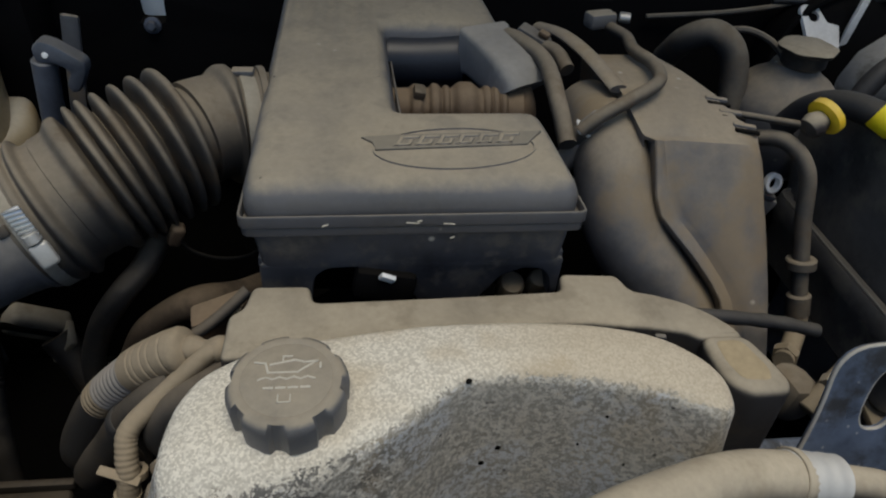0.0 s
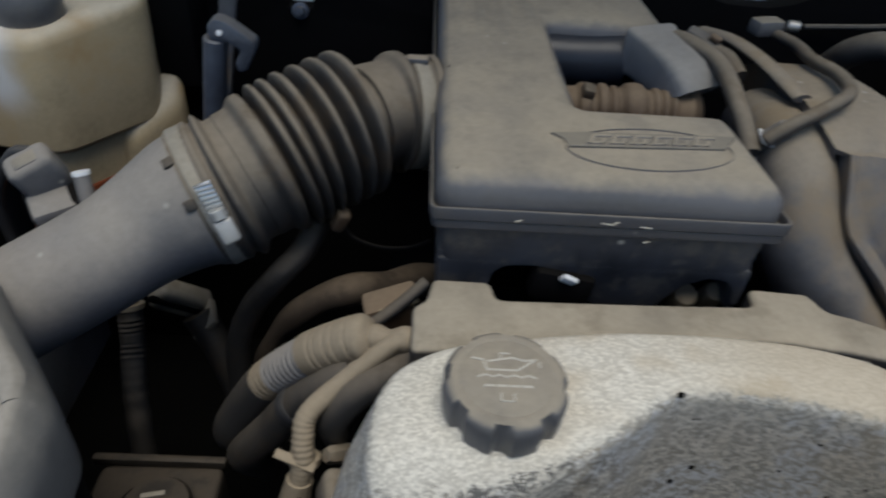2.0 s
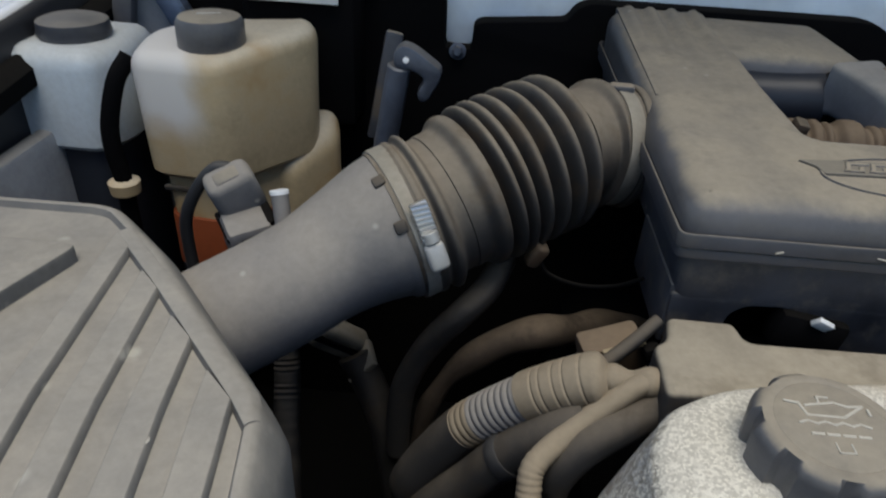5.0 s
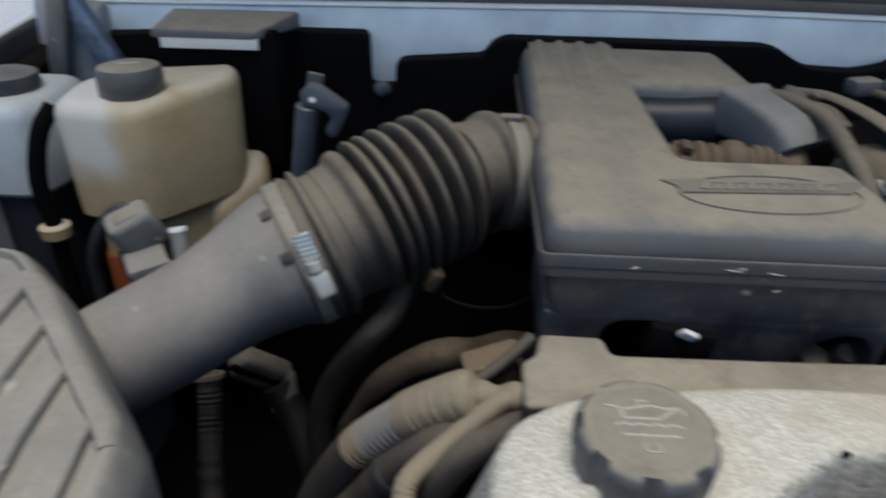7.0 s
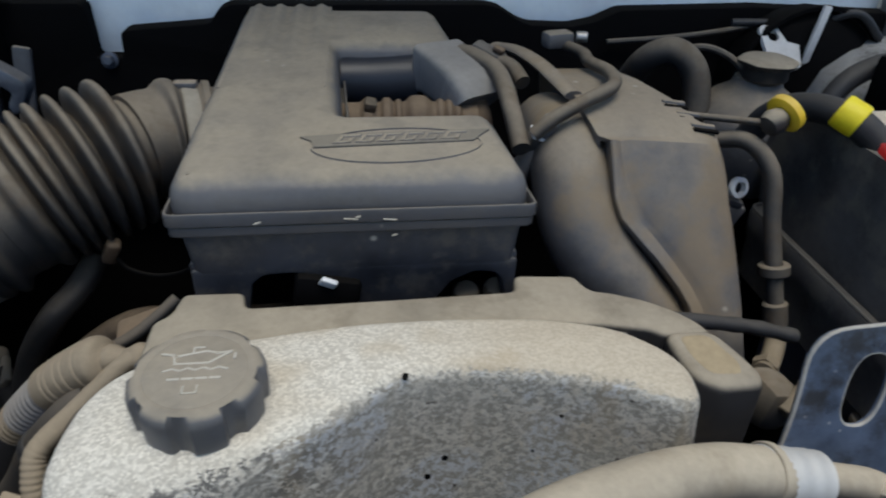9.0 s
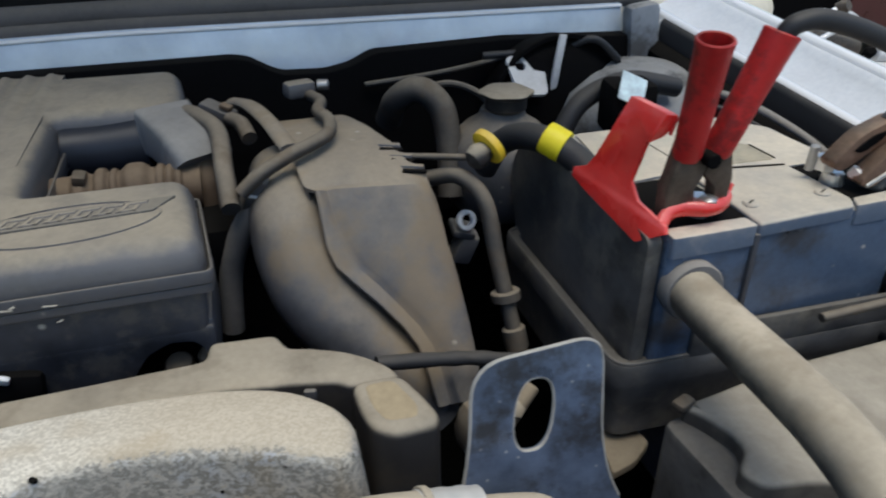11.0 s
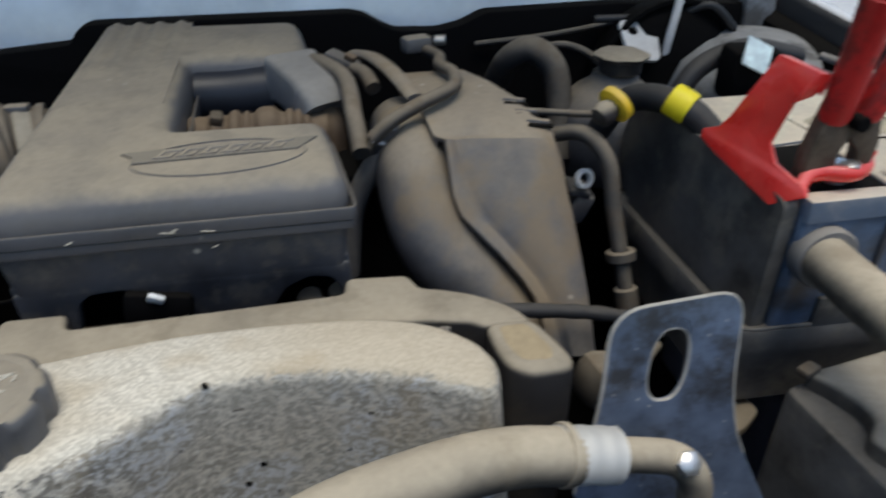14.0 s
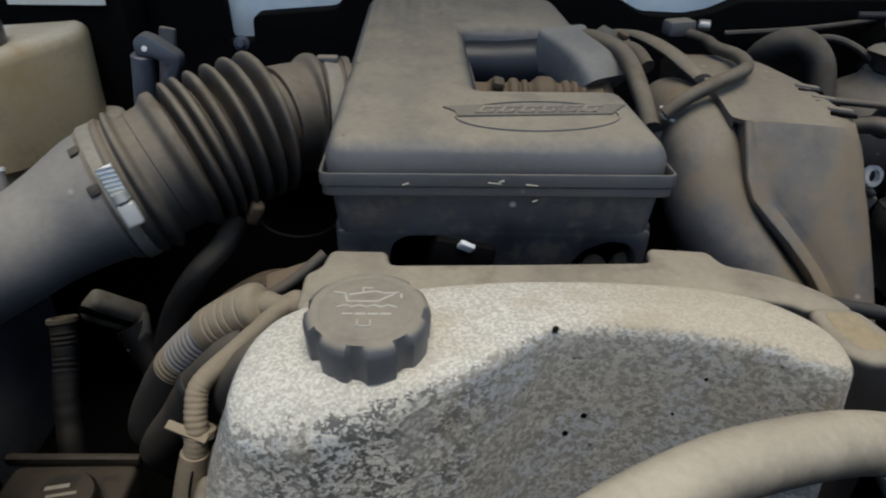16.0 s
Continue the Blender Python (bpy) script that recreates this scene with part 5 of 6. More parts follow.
jb = thing("jumper_clamp_black", "jumper clamp with black grips and copper jaws", "jumper clamp")
def jaw(points, y, deep):
    return plate([(x, y, z) for x, z in rounded(points, 0.007, 4)], deep, (0, 1, 0))


part("jaw", jaw([(0.616, 1.028), (0.640, 1.052), (0.672, 1.064), (0.694, 1.060), (0.686, 1.044), (0.660, 1.040), (0.640, 1.026), (0.626, 1.020)], 0.398, 0.016), M_COPPER, jb)
part("eye", jaw([(0.634, 1.038), (0.652, 1.051), (0.668, 1.054), (0.660, 1.045), (0.644, 1.036)], 0.3968, 0.002), M_BLACK, jb)
part("jaw", jaw([(0.638, 1.012), (0.652, 1.006), (0.690, 1.030), (0.718, 1.034), (0.718, 1.050), (0.690, 1.056), (0.668, 1.044)], 0.386, 0.016), M_COPPER, jb, "copper-coloured jaw with a bright worn edge")
part("jaw_edge", rod((0.646, 0.386, 1.0095), (0.692, 0.386, 1.0325), 0.0022), M_STEEL, jb)
part("pivot", rod((0.686, 0.380, 1.045), (0.686, 0.418, 1.045), 0.006), M_DKMET, jb)
part("grip", tube([(0.672, 0.405, 1.054), (0.715, 0.400, 1.086), (0.757, 0.393, 1.116)], lambda f, s: 0.0108 + 0.002 * f, 16), M_CABLE, jb)
part("grip", tube([(0.702, 0.393, 1.040), (0.75, 0.390, 1.060), (0.82, 0.385, 1.084)], lambda f, s: 0.0115 + 0.002 * f, 16), M_CABLE, jb)
part("nut", lathe([(0.009, 0), (0.009, 0.012), (0.005, 0.014)], (0.632, 0.420, 1.014), sides=6), M_BRIGHT, jb)
part("nut", lathe([(0.007, 0), (0.007, 0.008), (0.004, 0.010)], (0.646, 0.400, 1.012), (0.3, -0.3, 0.9), sides=6), M_BRIGHT, jb)
part("stud", rod((0.622, 0.426, 1.012), (0.620, 0.424, 1.036), 0.004), M_STEEL, jb)
jw = thing("jumper_cable", "thick black jumper cable arching to the red clamp", "cable")
part("strand", tube([(0.512, 0.377, 1.142), (0.520, 0.372, 1.156), (0.545, 0.368, 1.157), (0.60, 0.362, 1.138), (0.68, 0.35, 1.095), (0.78, 0.33, 1.03), (0.90, 0.25, 0.93), (1.05, 0.05, 0.6)], 0.0073, 14), M_CABLE, jw)

# ---- lifting hook ----
hook = thing("lifting_eye", "dark zinc-coated steel lifting eye with an oval hole", "lifting bracket")
OUT = [(-0.060, -0.095), (0.090, -0.120), (0.055, -0.055), (0.048, -0.02), (0.048, 0.052), (-0.042, 0.040), (-0.044, -0.02)]
o1 = rounded(OUT, [0.004, 0.004, 0.02, 0.03, 0.020, 0.024, 0.03], 6)
b = bmesh.new()
def slot_edge(a):
    """A long rounded slot that leans a little."""
    x = 0.0142 * math.copysign(abs(math.cos(a)) ** 0.75, math.cos(a))
    y = 0.0262 * math.copysign(abs(math.sin(a)) ** 0.85, math.sin(a))
    return x + 0.10 * y - 0.0005, y + 0.0015


hole = [slot_edge(a) for a in (2 * math.pi * k / 28 for k in range(28))]
faces = []
for z, flip in ((-0.0025, 1), (0.0025, 0)):
    vo, vh = [b.verts.new((x, y, z)) for x, y in o1], [b.verts.new((x, y, z)) for x, y in hole]
    es = [b.edges.new((v[i], v[(i + 1) % len(v)])) for v in (vo, vh) for i in range(len(v))]
    bmesh.ops.triangle_fill(b, use_beauty=True, edges=es)
    faces.append((vo, vh))
for k in (0, 1):
    lo, hi = faces[0][k], faces[1][k]
    for i in range(len(lo)):
        b.faces.new((lo[i], lo[(i + 1) % len(lo)], hi[(i + 1) % len(lo)], hi[i]))
EYE_AT = pose(0.298, 0.283, 0.938, 74, 3, -3)
part("plate", placed(b, EYE_AT), M_HOOK, hook)
b = tube([(x, y, 0.0012) for x, y in o1[14:] + o1[:1]], 0.0015, 8, 1)
part("rim", placed(b, EYE_AT), M_RIM, hook, "pale worn edge")
b = tube([(x, y, 0.0012) for x, y in hole + hole[:1]], 0.0014, 8, 1)
part("rim", placed(b, EYE_AT), M_RIM, hook)
part("foot", block((0.11, 0.05, 0.012), (0.295, 0.29, 0.845), (15, 0, 0), 0.004), M_HOOK, hook)

# ---- hose across the front ----
fh = thing("front_hose", "tan dusty rubber hose with a crimped silver ferrule", "hose")
part("strand", tube([(0.215, 0.235, 0.923), (0.17, 0.228, 0.938), (0.12, 0.212, 0.950), (0.06, 0.188, 0.957), (-0.01, 0.15, 0.952), (-0.06, 0.10, 0.94), (-0.09, 0.03, 0.90), (-0.10, -0.06, 0.84)], 0.0175, 24), M_HOSE, fh)
part("ferrule", tube([(0.205, 0.2345, 0.926), (0.224, 0.2355, 0.921), (0.243, 0.236, 0.916)], lambda f, s: 0.0176 + 0.0003 * math.sin(f * 19), 28, 12), M_CRIMP, fh, "crimped silver ferrule")
part("collar", ring((0.209, 0.2347, 0.925), (0.97, 0.05, -0.25), 0.0178, 0.005, 0.0018), M_HOSE, fh, "tan bead at the end of the hose")
part("pipe", tube([(0.238, 0.236, 0.917), (0.262, 0.236, 0.912), (0.285, 0.233, 0.906), (0.298, 0.228, 0.888), (0.30, 0.225, 0.85)], 0.011, 16), M_HOSE, fh)
part("cap", lathe([(0.008, 0), (0.008, 0.005), (0.005, 0.007)], (0.286, 0.225, 0.912), (0.1, -0.7, 0.6), sides=6), M_BRIGHT, fh)

# ---- radiator hose on the right ----
rh = thing("vent_hose", "tan dusty corrugated-collar hose in front of the battery", "hose")
part("strand", tube([(0.470, 0.395, 0.948), (0.466, 0.375, 0.955), (0.460, 0.315, 0.957), (0.455, 0.248, 0.960), (0.449, 0.195, 0.962), (0.438, 0.14, 0.958), (0.418, 0.05, 0.93), (0.40, -0.06, 0.87)], 0.0195, 24), M_HOSE, rh)
part("collar", ring((0.4670, 0.362, 0.955), (-0.06, -0.99, 0.05), 0.0222, 0.016, 0.0035), M_TUBE, rh, "grey moulded collar")

mp = thing("mount_plate", "tan dusty bracket plate low beside the battery tray", "bracket")
part("plate", slab(rounded([(0.405, 0.338), (0.432, 0.345), (0.456, 0.362), (0.45, 0.40), (0.42, 0.40)], 0.005, 3), 0.782, 0.790, 0.002, 2), M_CONN, mp)

# ---- fuse box on the right ----
fb = thing("fuse_box", "black fuse box with a tan dusty lid", "fuse box")
FB = [(0.438, 0.312), (0.448, 0.298), (0.458, 0.272), (0.456, 0.258), (0.438, 0.242), (0.446, 0.224), (0.479, 0.219), (0.53, 0.199), (0.66, 0.219), (0.73, 0.23), (0.735, 0.330), (0.71, 0.334), (0.551, 0.329)]
part("lid", slab(rounded(FB, 0.008, 3), 0.862, 0.884, 0.006, 3), surf("dusty_lid", (0.05, 0.045, 0.04), 0.6, 0, (0.41, 0.375, 0.31), 1.0, 0.2, 0.95, stain=(0.22, 0.19, 0.15), stained=0.5, stain_size=9.0), fb)
part("case", slab(rounded([(0.425, 0.315), (0.436, 0.16), (0.50, 0.10), (0.73, 0.12), (0.735, 0.33), (0.55, 0.327)], 0.012, 3), 0.62, 0.868, 0.006, 2), M_SHIELD, fb)
part("rim", tube([(0.475, 0.165, 0.872), (0.54, 0.178, 0.872), (0.66, 0.195, 0.872), (0.74, 0.205, 0.872)], 0.008, 10), M_TUBE, fb)
for k in range(4):
    part("rib", block((0.006, 0.012, 0.10), (0.432 + 0.002 * k, 0.30 - k * 0.028, 0.815), bevel=0.002), M_SHIELD, fb)
part("hinge", block((0.018, 0.012, 0.008), (0.441, 0.312, 0.884), (0, 0, 20), 0.003), M_RUB, fb)
rr = thing("hold_down_rod", "thin tan dusty rod under the battery", "rod")
part("shaft", rod((0.582, 0.335, 0.920), (0.66, 0.335, 0.922), 0.0042), M_RUB, rr)

# ---- hoses low on the left ----
lh = thing("corrugated_hose", "dusty ribbed hose bending down beside the engine", "hose")
HOSE = spline([(-0.186, 0.362, 0.931), (-0.201, 0.365, 0.924), (-0.233, 0.372, 0.899), (-0.270, 0.382, 0.858), (-0.293, 0.386, 0.8205), (-0.307, 0.388, 0.7915), (-0.311, 0.397, 0.765), (-0.300, 0.43, 0.70)], 12)
HOSE = [tuple(q) for q in HOSE]
GROOVES = (0.0135, 0.024, 0.031, 0.040, 0.0455)
part("cuff", tube(HOSE[:25], lambda f, s: 0.0178 - 0.0007 * sum(math.exp(-((s - g) / 0.0008) ** 2) for g in GROOVES) - 0.008 * max(0.0, 1 - s / 0.009) ** 2, 22, 10), M_CONN, lh, "pale taped cuff")
part("ribs", tube(HOSE[24:34], lambda f, s: 0.0155 + 0.0012 * abs(math.sin(s * math.pi / 0.0056)), 22, 10), M_TUBE, lh, "bare grey ribs")
part("tape", tube(HOSE[33:38], lambda f, s: 0.0160 + 0.0008 * abs(math.sin(s * math.pi / 0.0056)), 22, 10), M_CONN, lh, "tan dusty ribs")
part("sleeve", tube(HOSE[37:], 0.0166, 18, 2), M_DIM, lh, "smooth dark sleeve")
part("neck", tube([(-0.158, 0.354, 0.936), (-0.168, 0.357, 0.936), (-0.188, 0.362, 0.931)], lambda f, s: 0.008 + 0.002 * math.sin(f * 9), 12), M_CONN, lh)
part("wire", tube([(-0.190, 0.376, 0.928), (-0.178, 0.388, 0.929), (-0.164, 0.398, 0.936), (-0.150, 0.408, 0.945)], 0.0048, 10), M_DIM, lh)
lh2 = thing("lower_hose", "dusty black hose under the ribbed one", "hose")
part("band", ring((-0.2444, 0.355, 0.860), (-0.6, 0.1, -0.75), 0.0150, 0.010, 0.0012), M_CABLE, lh2)
part("strand", tube([(-0.196, 0.352, 0.908), (-0.2146, 0.350, 0.894), (-0.2444, 0.355, 0.860), (-0.2654, 0.36, 0.826), (-0.2886, 0.365, 0.791), (-0.297, 0.375, 0.765), (-0.29, 0.41, 0.70)], 0.0150, 16), M_DIM, lh2)
sw = thing("side_pipe", "tan taped pipe running down the engine's side", "pipe")
part("strand", tube([(-0.160, 0.354, 0.938), (-0.173, 0.352, 0.934), (-0.206, 0.340, 0.907), (-0.2285, 0.325, 0.890), (-0.2315, 0.314, 0.876), (-0.231, 0.306, 0.862), (-0.234, 0.300, 0.842)], lambda f, s: 0.0070 + 0.0012 * f + (0.0003 * math.sin(s * 1500) if s > 0.085 else 0.0), 16, 14), M_CONN, sw)
part("loom", tube([(-0.2335, 0.301, 0.848), (-0.238, 0.297, 0.825), (-0.243, 0.292, 0.79), (-0.250, 0.285, 0.74), (-0.255, 0.28, 0.68)], lambda f, s: 0.0095 + 0.016 * f, 18), M_CONN, sw, "tan split loom widening downwards")
part("split", tube([(-0.2325, 0.2905, 0.842), (-0.236, 0.2835, 0.825), (-0.240, 0.276, 0.79), (-0.246, 0.264, 0.74)], 0.0009, 6), M_BLACK, sw, "dark slit of the loom")
part("clip", ring((-0.231, 0.310, 0.859), (-0.1, -0.45, -1), 0.0095, 0.007, 0.002), M_CONN, sw)
part("tab", block((0.030, 0.007, 0.004), (-0.236, 0.303, 0.866), (20, 18, -12), 0.001), M_CONN, sw)
pw = thing("lower_tank", "low black reservoir with a round cap", "reservoir")
part("body", slab(rounded([(-0.415, 0.26), (-0.31, 0.26), (-0.312, 0.365), (-0.415, 0.362)], 0.010, 3), 0.60, 0.766, 0.006, 3), M_OILY, pw)
part("back_ridge", block((0.112, 0.008, 0.010), (-0.366, 0.364, 0.769), (0, 0, 0), 0.003), M_OILY, pw)
pcap = part("cap", lathe([(0.026, 0), (0.0275, 0.003), (0.0275, 0.014), (0.025, 0.018), (0.018, 0.019)], (-0.352, 0.315, 0.766), sides=28), M_OILY, pw)
for x, y, w, h in ((-0.356, 0.323, 0.018, 0.004), (-0.350, 0.316, 0.022, 0.003), (-0.358, 0.306, 0.010, 0.007)):
    part("cap_mark", block((w, h, 0.001), (x, y, 0.7853), (0, 0, 12), 0.0003), M_BAND, pcap)
part("stain", slab(rounded([(-0.398, 0.285), (-0.372, 0.275), (-0.345, 0.283), (-0.352, 0.335), (-0.38, 0.345), (-0.392, 0.32)], 0.012, 4), 0.7655, 0.7668, 0.0004, 1), M_BLACK, pw, "dark oily patch round the cap")
lb = thing("exhaust_pipe", "tan dusty exhaust pipe deep beside the engine", "pipe")
part("strand", tube([(-0.10, 0.58, 0.79), (-0.15, 0.545, 0.828), (-0.192, 0.508, 0.850), (-0.2215, 0.492, 0.8560), (-0.2505, 0.490, 0.842), (-0.2815, 0.490, 0.811), (-0.300, 0.490, 0.777), (-0.309, 0.490, 0.746), (-0.313, 0.490, 0.70)], lambda f, s: 0.0195 - 0.0125 * f + 0.0010 * math.sin(s * 90) + 0.0012 * math.sin(s * 41), 20), M_MANI, lb)
dp = thing("drain_pipe", "dark pipe bending down under the bellows", "pipe")
part("strand", tube([(-0.250, 0.530, 0.905), (-0.262, 0.505, 0.890), (-0.281, 0.490, 0.8734), (-0.308, 0.490, 0.835), (-0.3274, 0.490, 0.788), (-0.3324, 0.490, 0.7466), (-0.333, 0.490, 0.70)], 0.0115, 16), M_DIM, dp)
cl = thing("loom_branch", "black loom with a tan connector below the air tube", "cable loom")
conn = part("connector", block((0.030, 0.026, 0.062), (-0.400, 0.546, 0.786), (18, -46, 8), 0.007, 3), M_HOSE, cl, "tan flat connector body")
part("rib", block((0.007, 0.006, 0.060), (-0.400, 0.531, 0.790), (18, -46, 8), 0.002), M_BLACK, conn)
part("collar", block((0.036, 0.032, 0.008), (-0.377, 0.537, 0.766), (18, -46, 8), 0.003), M_HOSE, conn)
part("strand", tube([(-0.384, 0.540, 0.772), (-0.362, 0.527, 0.735), (-0.345, 0.512, 0.69), (-0.33, 0.50, 0.60)], 0.0165, 14), M_DIM, cl)
pl = thing("vertical_pipe", "tan dusty ribbed pipe standing beside the filter box", "pipe")
part("strand", tube([(-0.447, 0.530, 0.787), (-0.443, 0.51, 0.755), (-0.438, 0.48, 0.72), (-0.432, 0.45, 0.66), (-0.43, 0.43, 0.58)], lambda f, s: 0.0125 + 0.0006 * math.sin(s * 1100), 16, 14), M_DIM, pl)
part("mouth", ring((-0.447, 0.530, 0.787), (0.1, -0.4, -0.8), 0.0130, 0.006, 0.0022), M_CONN, pl)
hw = thing("loose_wire", "thin dark wire looping below the bellows", "wire")
part("strand", tube([(-0.224, 0.502, 0.926), (-0.214, 0.499, 0.913), (-0.190, 0.490, 0.911), (-0.165, 0.480, 0.920), (-0.148, 0.470, 0.936)], 0.0018, 8), M_BLACK, hw)
part("plug", block((0.012, 0.014, 0.022), (-0.226, 0.504, 0.928), (12, 25, 20), 0.004, 3), M_RUST, hw, "brown plug at the end of the wire")

# ---- oil can drawing on the filler cap ----
def line_on(points, wide, m, name, parent):
    b = bmesh.new()
    for (x0, y0), (x1, y1) in zip(points, points[1:]):
        d = math.hypot(x1 - x0, y1 - y0)
        block((d + wide, wide, 0.0008), ((x0 + x1) / 2, (y0 + y1) / 2, 0.0001), (0, 0, math.degrees(math.atan2(y1 - y0, x1 - x0))), 0.0002, 1, b)
    return part(name, placed(b, m), M_INK, parent)


TOP = CAP @ pose(0, 0, 0.0281)
line_on([(-0.019, 0.012), (-0.013, 0.011), (-0.011, 0.004), (0.006, 0.004), (0.017, 0.012), (0.010, 0.011), (0.004, 0.013), (-0.010, 0.010)], 0.0014, TOP, "oil_can_symbol", cap)
line_on([(-0.003, 0.012), (-0.003, 0.016), (0.002, 0.016)], 0.0011, TOP, "oil_can_symbol", cap)
line_on([(0.019, 0.010), (0.019, 0.007)], 0.0014, TOP, "oil_can_symbol", cap)
line_on([(-0.016 + k * 0.004, -0.001 + 0.0016 * (k % 2)) for k in range(9)], 0.0013, TOP, "wave_symbol", cap)
for x in (-0.010, -0.003, 0.004, 0.011):
    line_on([(x - 0.0022, -0.007), (x + 0.0022, -0.007)], 0.0016, TOP, "text_bar", cap)
line_on([(-0.004, -0.012), (-0.004, -0.017), (0.003, -0.017), (0.003, -0.012)], 0.0009, TOP, "text_bar", cap)
# two casting holes and the dot at the step of the cover
for x, y, z in ((0.030, 0.2878, 0.898), (0.019, 0.2858, 0.884), (0.085, 0.2825, 0.905), (0.118, 0.2728, 0.892), (0.132, 0.2711, 0.922), (0.100, 0.2816, 0.935)):
    r = 0.0022 if x < 0.05 else 0.0013
    part("casting_hole", lathe([(r, -0.008), (r, 0.0004), (r * 0.7, 0.0004)], (x, y, z), (0, -1, 0.1), sides=14), M_BLACK, cover)
part("casting_hole", lathe([(0.0019, -0.004), (0.0019, 0.0008), (0.0012, 0.0008)], (0.0055, 0.2905, 0.9665), (0, -0.6, 0.8), sides=12), M_BLACK, cover)

# ---- back of the bay on the right ----
# grey bracket given a whitish colour in place of its glints
hb = thing("hood_hinge_bracket", "bracket with a round hole, its glare painted in as dirty white", "bracket")
b = bmesh.new()
o = rounded([(-0.03, -0.06), (0.035, -0.07), (0.05, 0.0), (0.03, 0.03), (-0.03, 0.035)], 0.015, 4)
hl = [(0.012 * math.cos(a) - 0.004, 0.012 * math.sin(a) + 0.008) for a in (2 * math.pi * k / 20 for k in range(20))]
sides = []
for z in (-0.004, 0.004):
    vo, vh = [b.verts.new((x, y, z)) for x, y in o], [b.verts.new((x, y, z)) for x, y in hl]
    es = [b.edges.new((v[i], v[(i + 1) % len(v)])) for v in (vo, vh) for i in range(len(v))]
    bmesh.ops.triangle_fill(b, use_beauty=True, edges=es)
    sides.append((vo, vh))
for k in (0, 1):
    lo, hi = sides[0][k], sides[1][k]
    for i in range(len(lo)):
        b.faces.new((lo[i], lo[(i + 1) % len(lo)], hi[(i + 1) % len(lo)], hi[i]))
part("plate", placed(b, pose(0.500, 0.80, 1.018, 40, 0, 5) @ Matrix.Scale(0.62, 4)), M_HUMP, hb)
part("post", block((0.010, 0.006, 0.075), (0.545, 0.79, 1.025), (0, 8, 0), 0.002), M_HUMP, hb)
bc = thing("battery_cable", "thick black cable arching behind the battery", "cable")
part("strand", tube([(0.490, 0.67, 0.95), (0.505, 0.675, 0.985), (0.525, 0.68, 1.008), (0.56, 0.685, 1.022), (0.60, 0.69, 1.024), (0.66, 0.69, 1.01)], 0.012, 14), M_CABLE, bc)
lk = thing("fuse_link", "black fuse link box with a pale blue and white sticker", "fuse link")
part("case", block((0.055, 0.05, 0.06), (0.565, 0.645, 1.01), (0, 0, -10), 0.008), M_BLACK, lk)
part("sticker", block((0.032, 0.002, 0.034), (0.553, 0.618, 1.038), (-40, 25, -10), 0.0005), surf("blue_white_sticker", (0.55, 0.68, 0.80), 0.4, big=60, vary=0.4, bump=0), lk)
for k, (dx, dz, r) in enumerate(((0, 0, 0.0045), (-0.012, -0.012, 0.003))):
    w = thing("apron_wire", "grey cable along the inner fender", "cable")
    part("strand", tube([(0.665 + dx, 0.66, 1.020 + dz), (0.695 + dx, 0.60, 1.012 + dz), (0.71 + dx, 0.53, 0.998 + dz), (0.705 + dx, 0.46, 0.985 + dz), (0.70 + dx, 0.40, 0.97 + dz)], r, 10), M_TUBE if k == 0 else M_CABLE, w)
for p in ([(0.46, 0.84, 1.03), (0.56, 0.82, 1.035), (0.60, 0.80, 1.05), (0.64, 0.80, 1.02)],):
    w = thing("thin_hose", "thin black hose along the firewall", "hose")
    part("strand", tube(p, 0.005, 10), M_CABLE, w)
bb = thing("brake_booster", "dusty round brake booster against the firewall", "brake booster")
part("drum", lathe([(0.02, -0.06), (0.09, -0.055), (0.105, -0.03), (0.105, 0.0), (0.08, 0.02), (0.03, 0.03)], (0.56, 0.81, 0.95), (0, -1, 0.1), sides=32), M_BLACK, bb)
part("rim", ring((0.56, 0.80, 0.951), (0, -1, 0.1), 0.105, 0.012, 0.003, 36), M_BLACK, bb)
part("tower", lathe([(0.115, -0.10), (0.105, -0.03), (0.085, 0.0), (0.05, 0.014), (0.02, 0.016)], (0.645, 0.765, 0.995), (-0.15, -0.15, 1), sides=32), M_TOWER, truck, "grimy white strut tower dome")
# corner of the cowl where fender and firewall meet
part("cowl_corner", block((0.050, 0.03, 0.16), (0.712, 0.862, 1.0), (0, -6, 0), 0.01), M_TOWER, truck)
part("cowl_corner", block((0.085, 0.03, 0.16), (-0.70, 0.862, 1.0), (0, 6, 0), 0.01), M_APRON, truck)
part("apron_hump", slab(rounded([(0.70, 0.22), (0.745, 0.22), (0.745, 0.40), (0.69, 0.39)], 0.015, 3), 0.925, 0.990, 0.018, 4), M_HUMP, truck, "grimy white apron hump with a bolt hole")
for x, z, r, m in ((0.705, 0.912, 0.010, M_CABLE), (0.700, 0.888, 0.008, M_TUBE), (0.690, 0.868, 0.010, M_CABLE)):
    w = thing("apron_pipe", "dusty line running along the inner fender", "pipe", "lines along the inner fender")
    part("strand", tube([(x - 0.02, 0.45, z - 0.02), (x, 0.36, z), (x, 0.26, z), (x + 0.005, 0.10, z - 0.02)], r, 10), m, w)
part("bolt_hole", lathe([(0.006, -0.003), (0.006, 0.001), (0.004, 0.001)], (0.6905, 0.343, 0.978), (-1, -0.1, 0.2), sides=14), M_BLACK, truck)

# ---- back of the bay on the left ----
st = thing("strut_bracket", "grey grimy hinge arm in the rear corner of the bay", "bracket")
part("arm", block((0.03, 0.02, 0.20), (-0.655, 0.84, 1.03), (0, -28, 0), 0.006), M_HOOK, st)
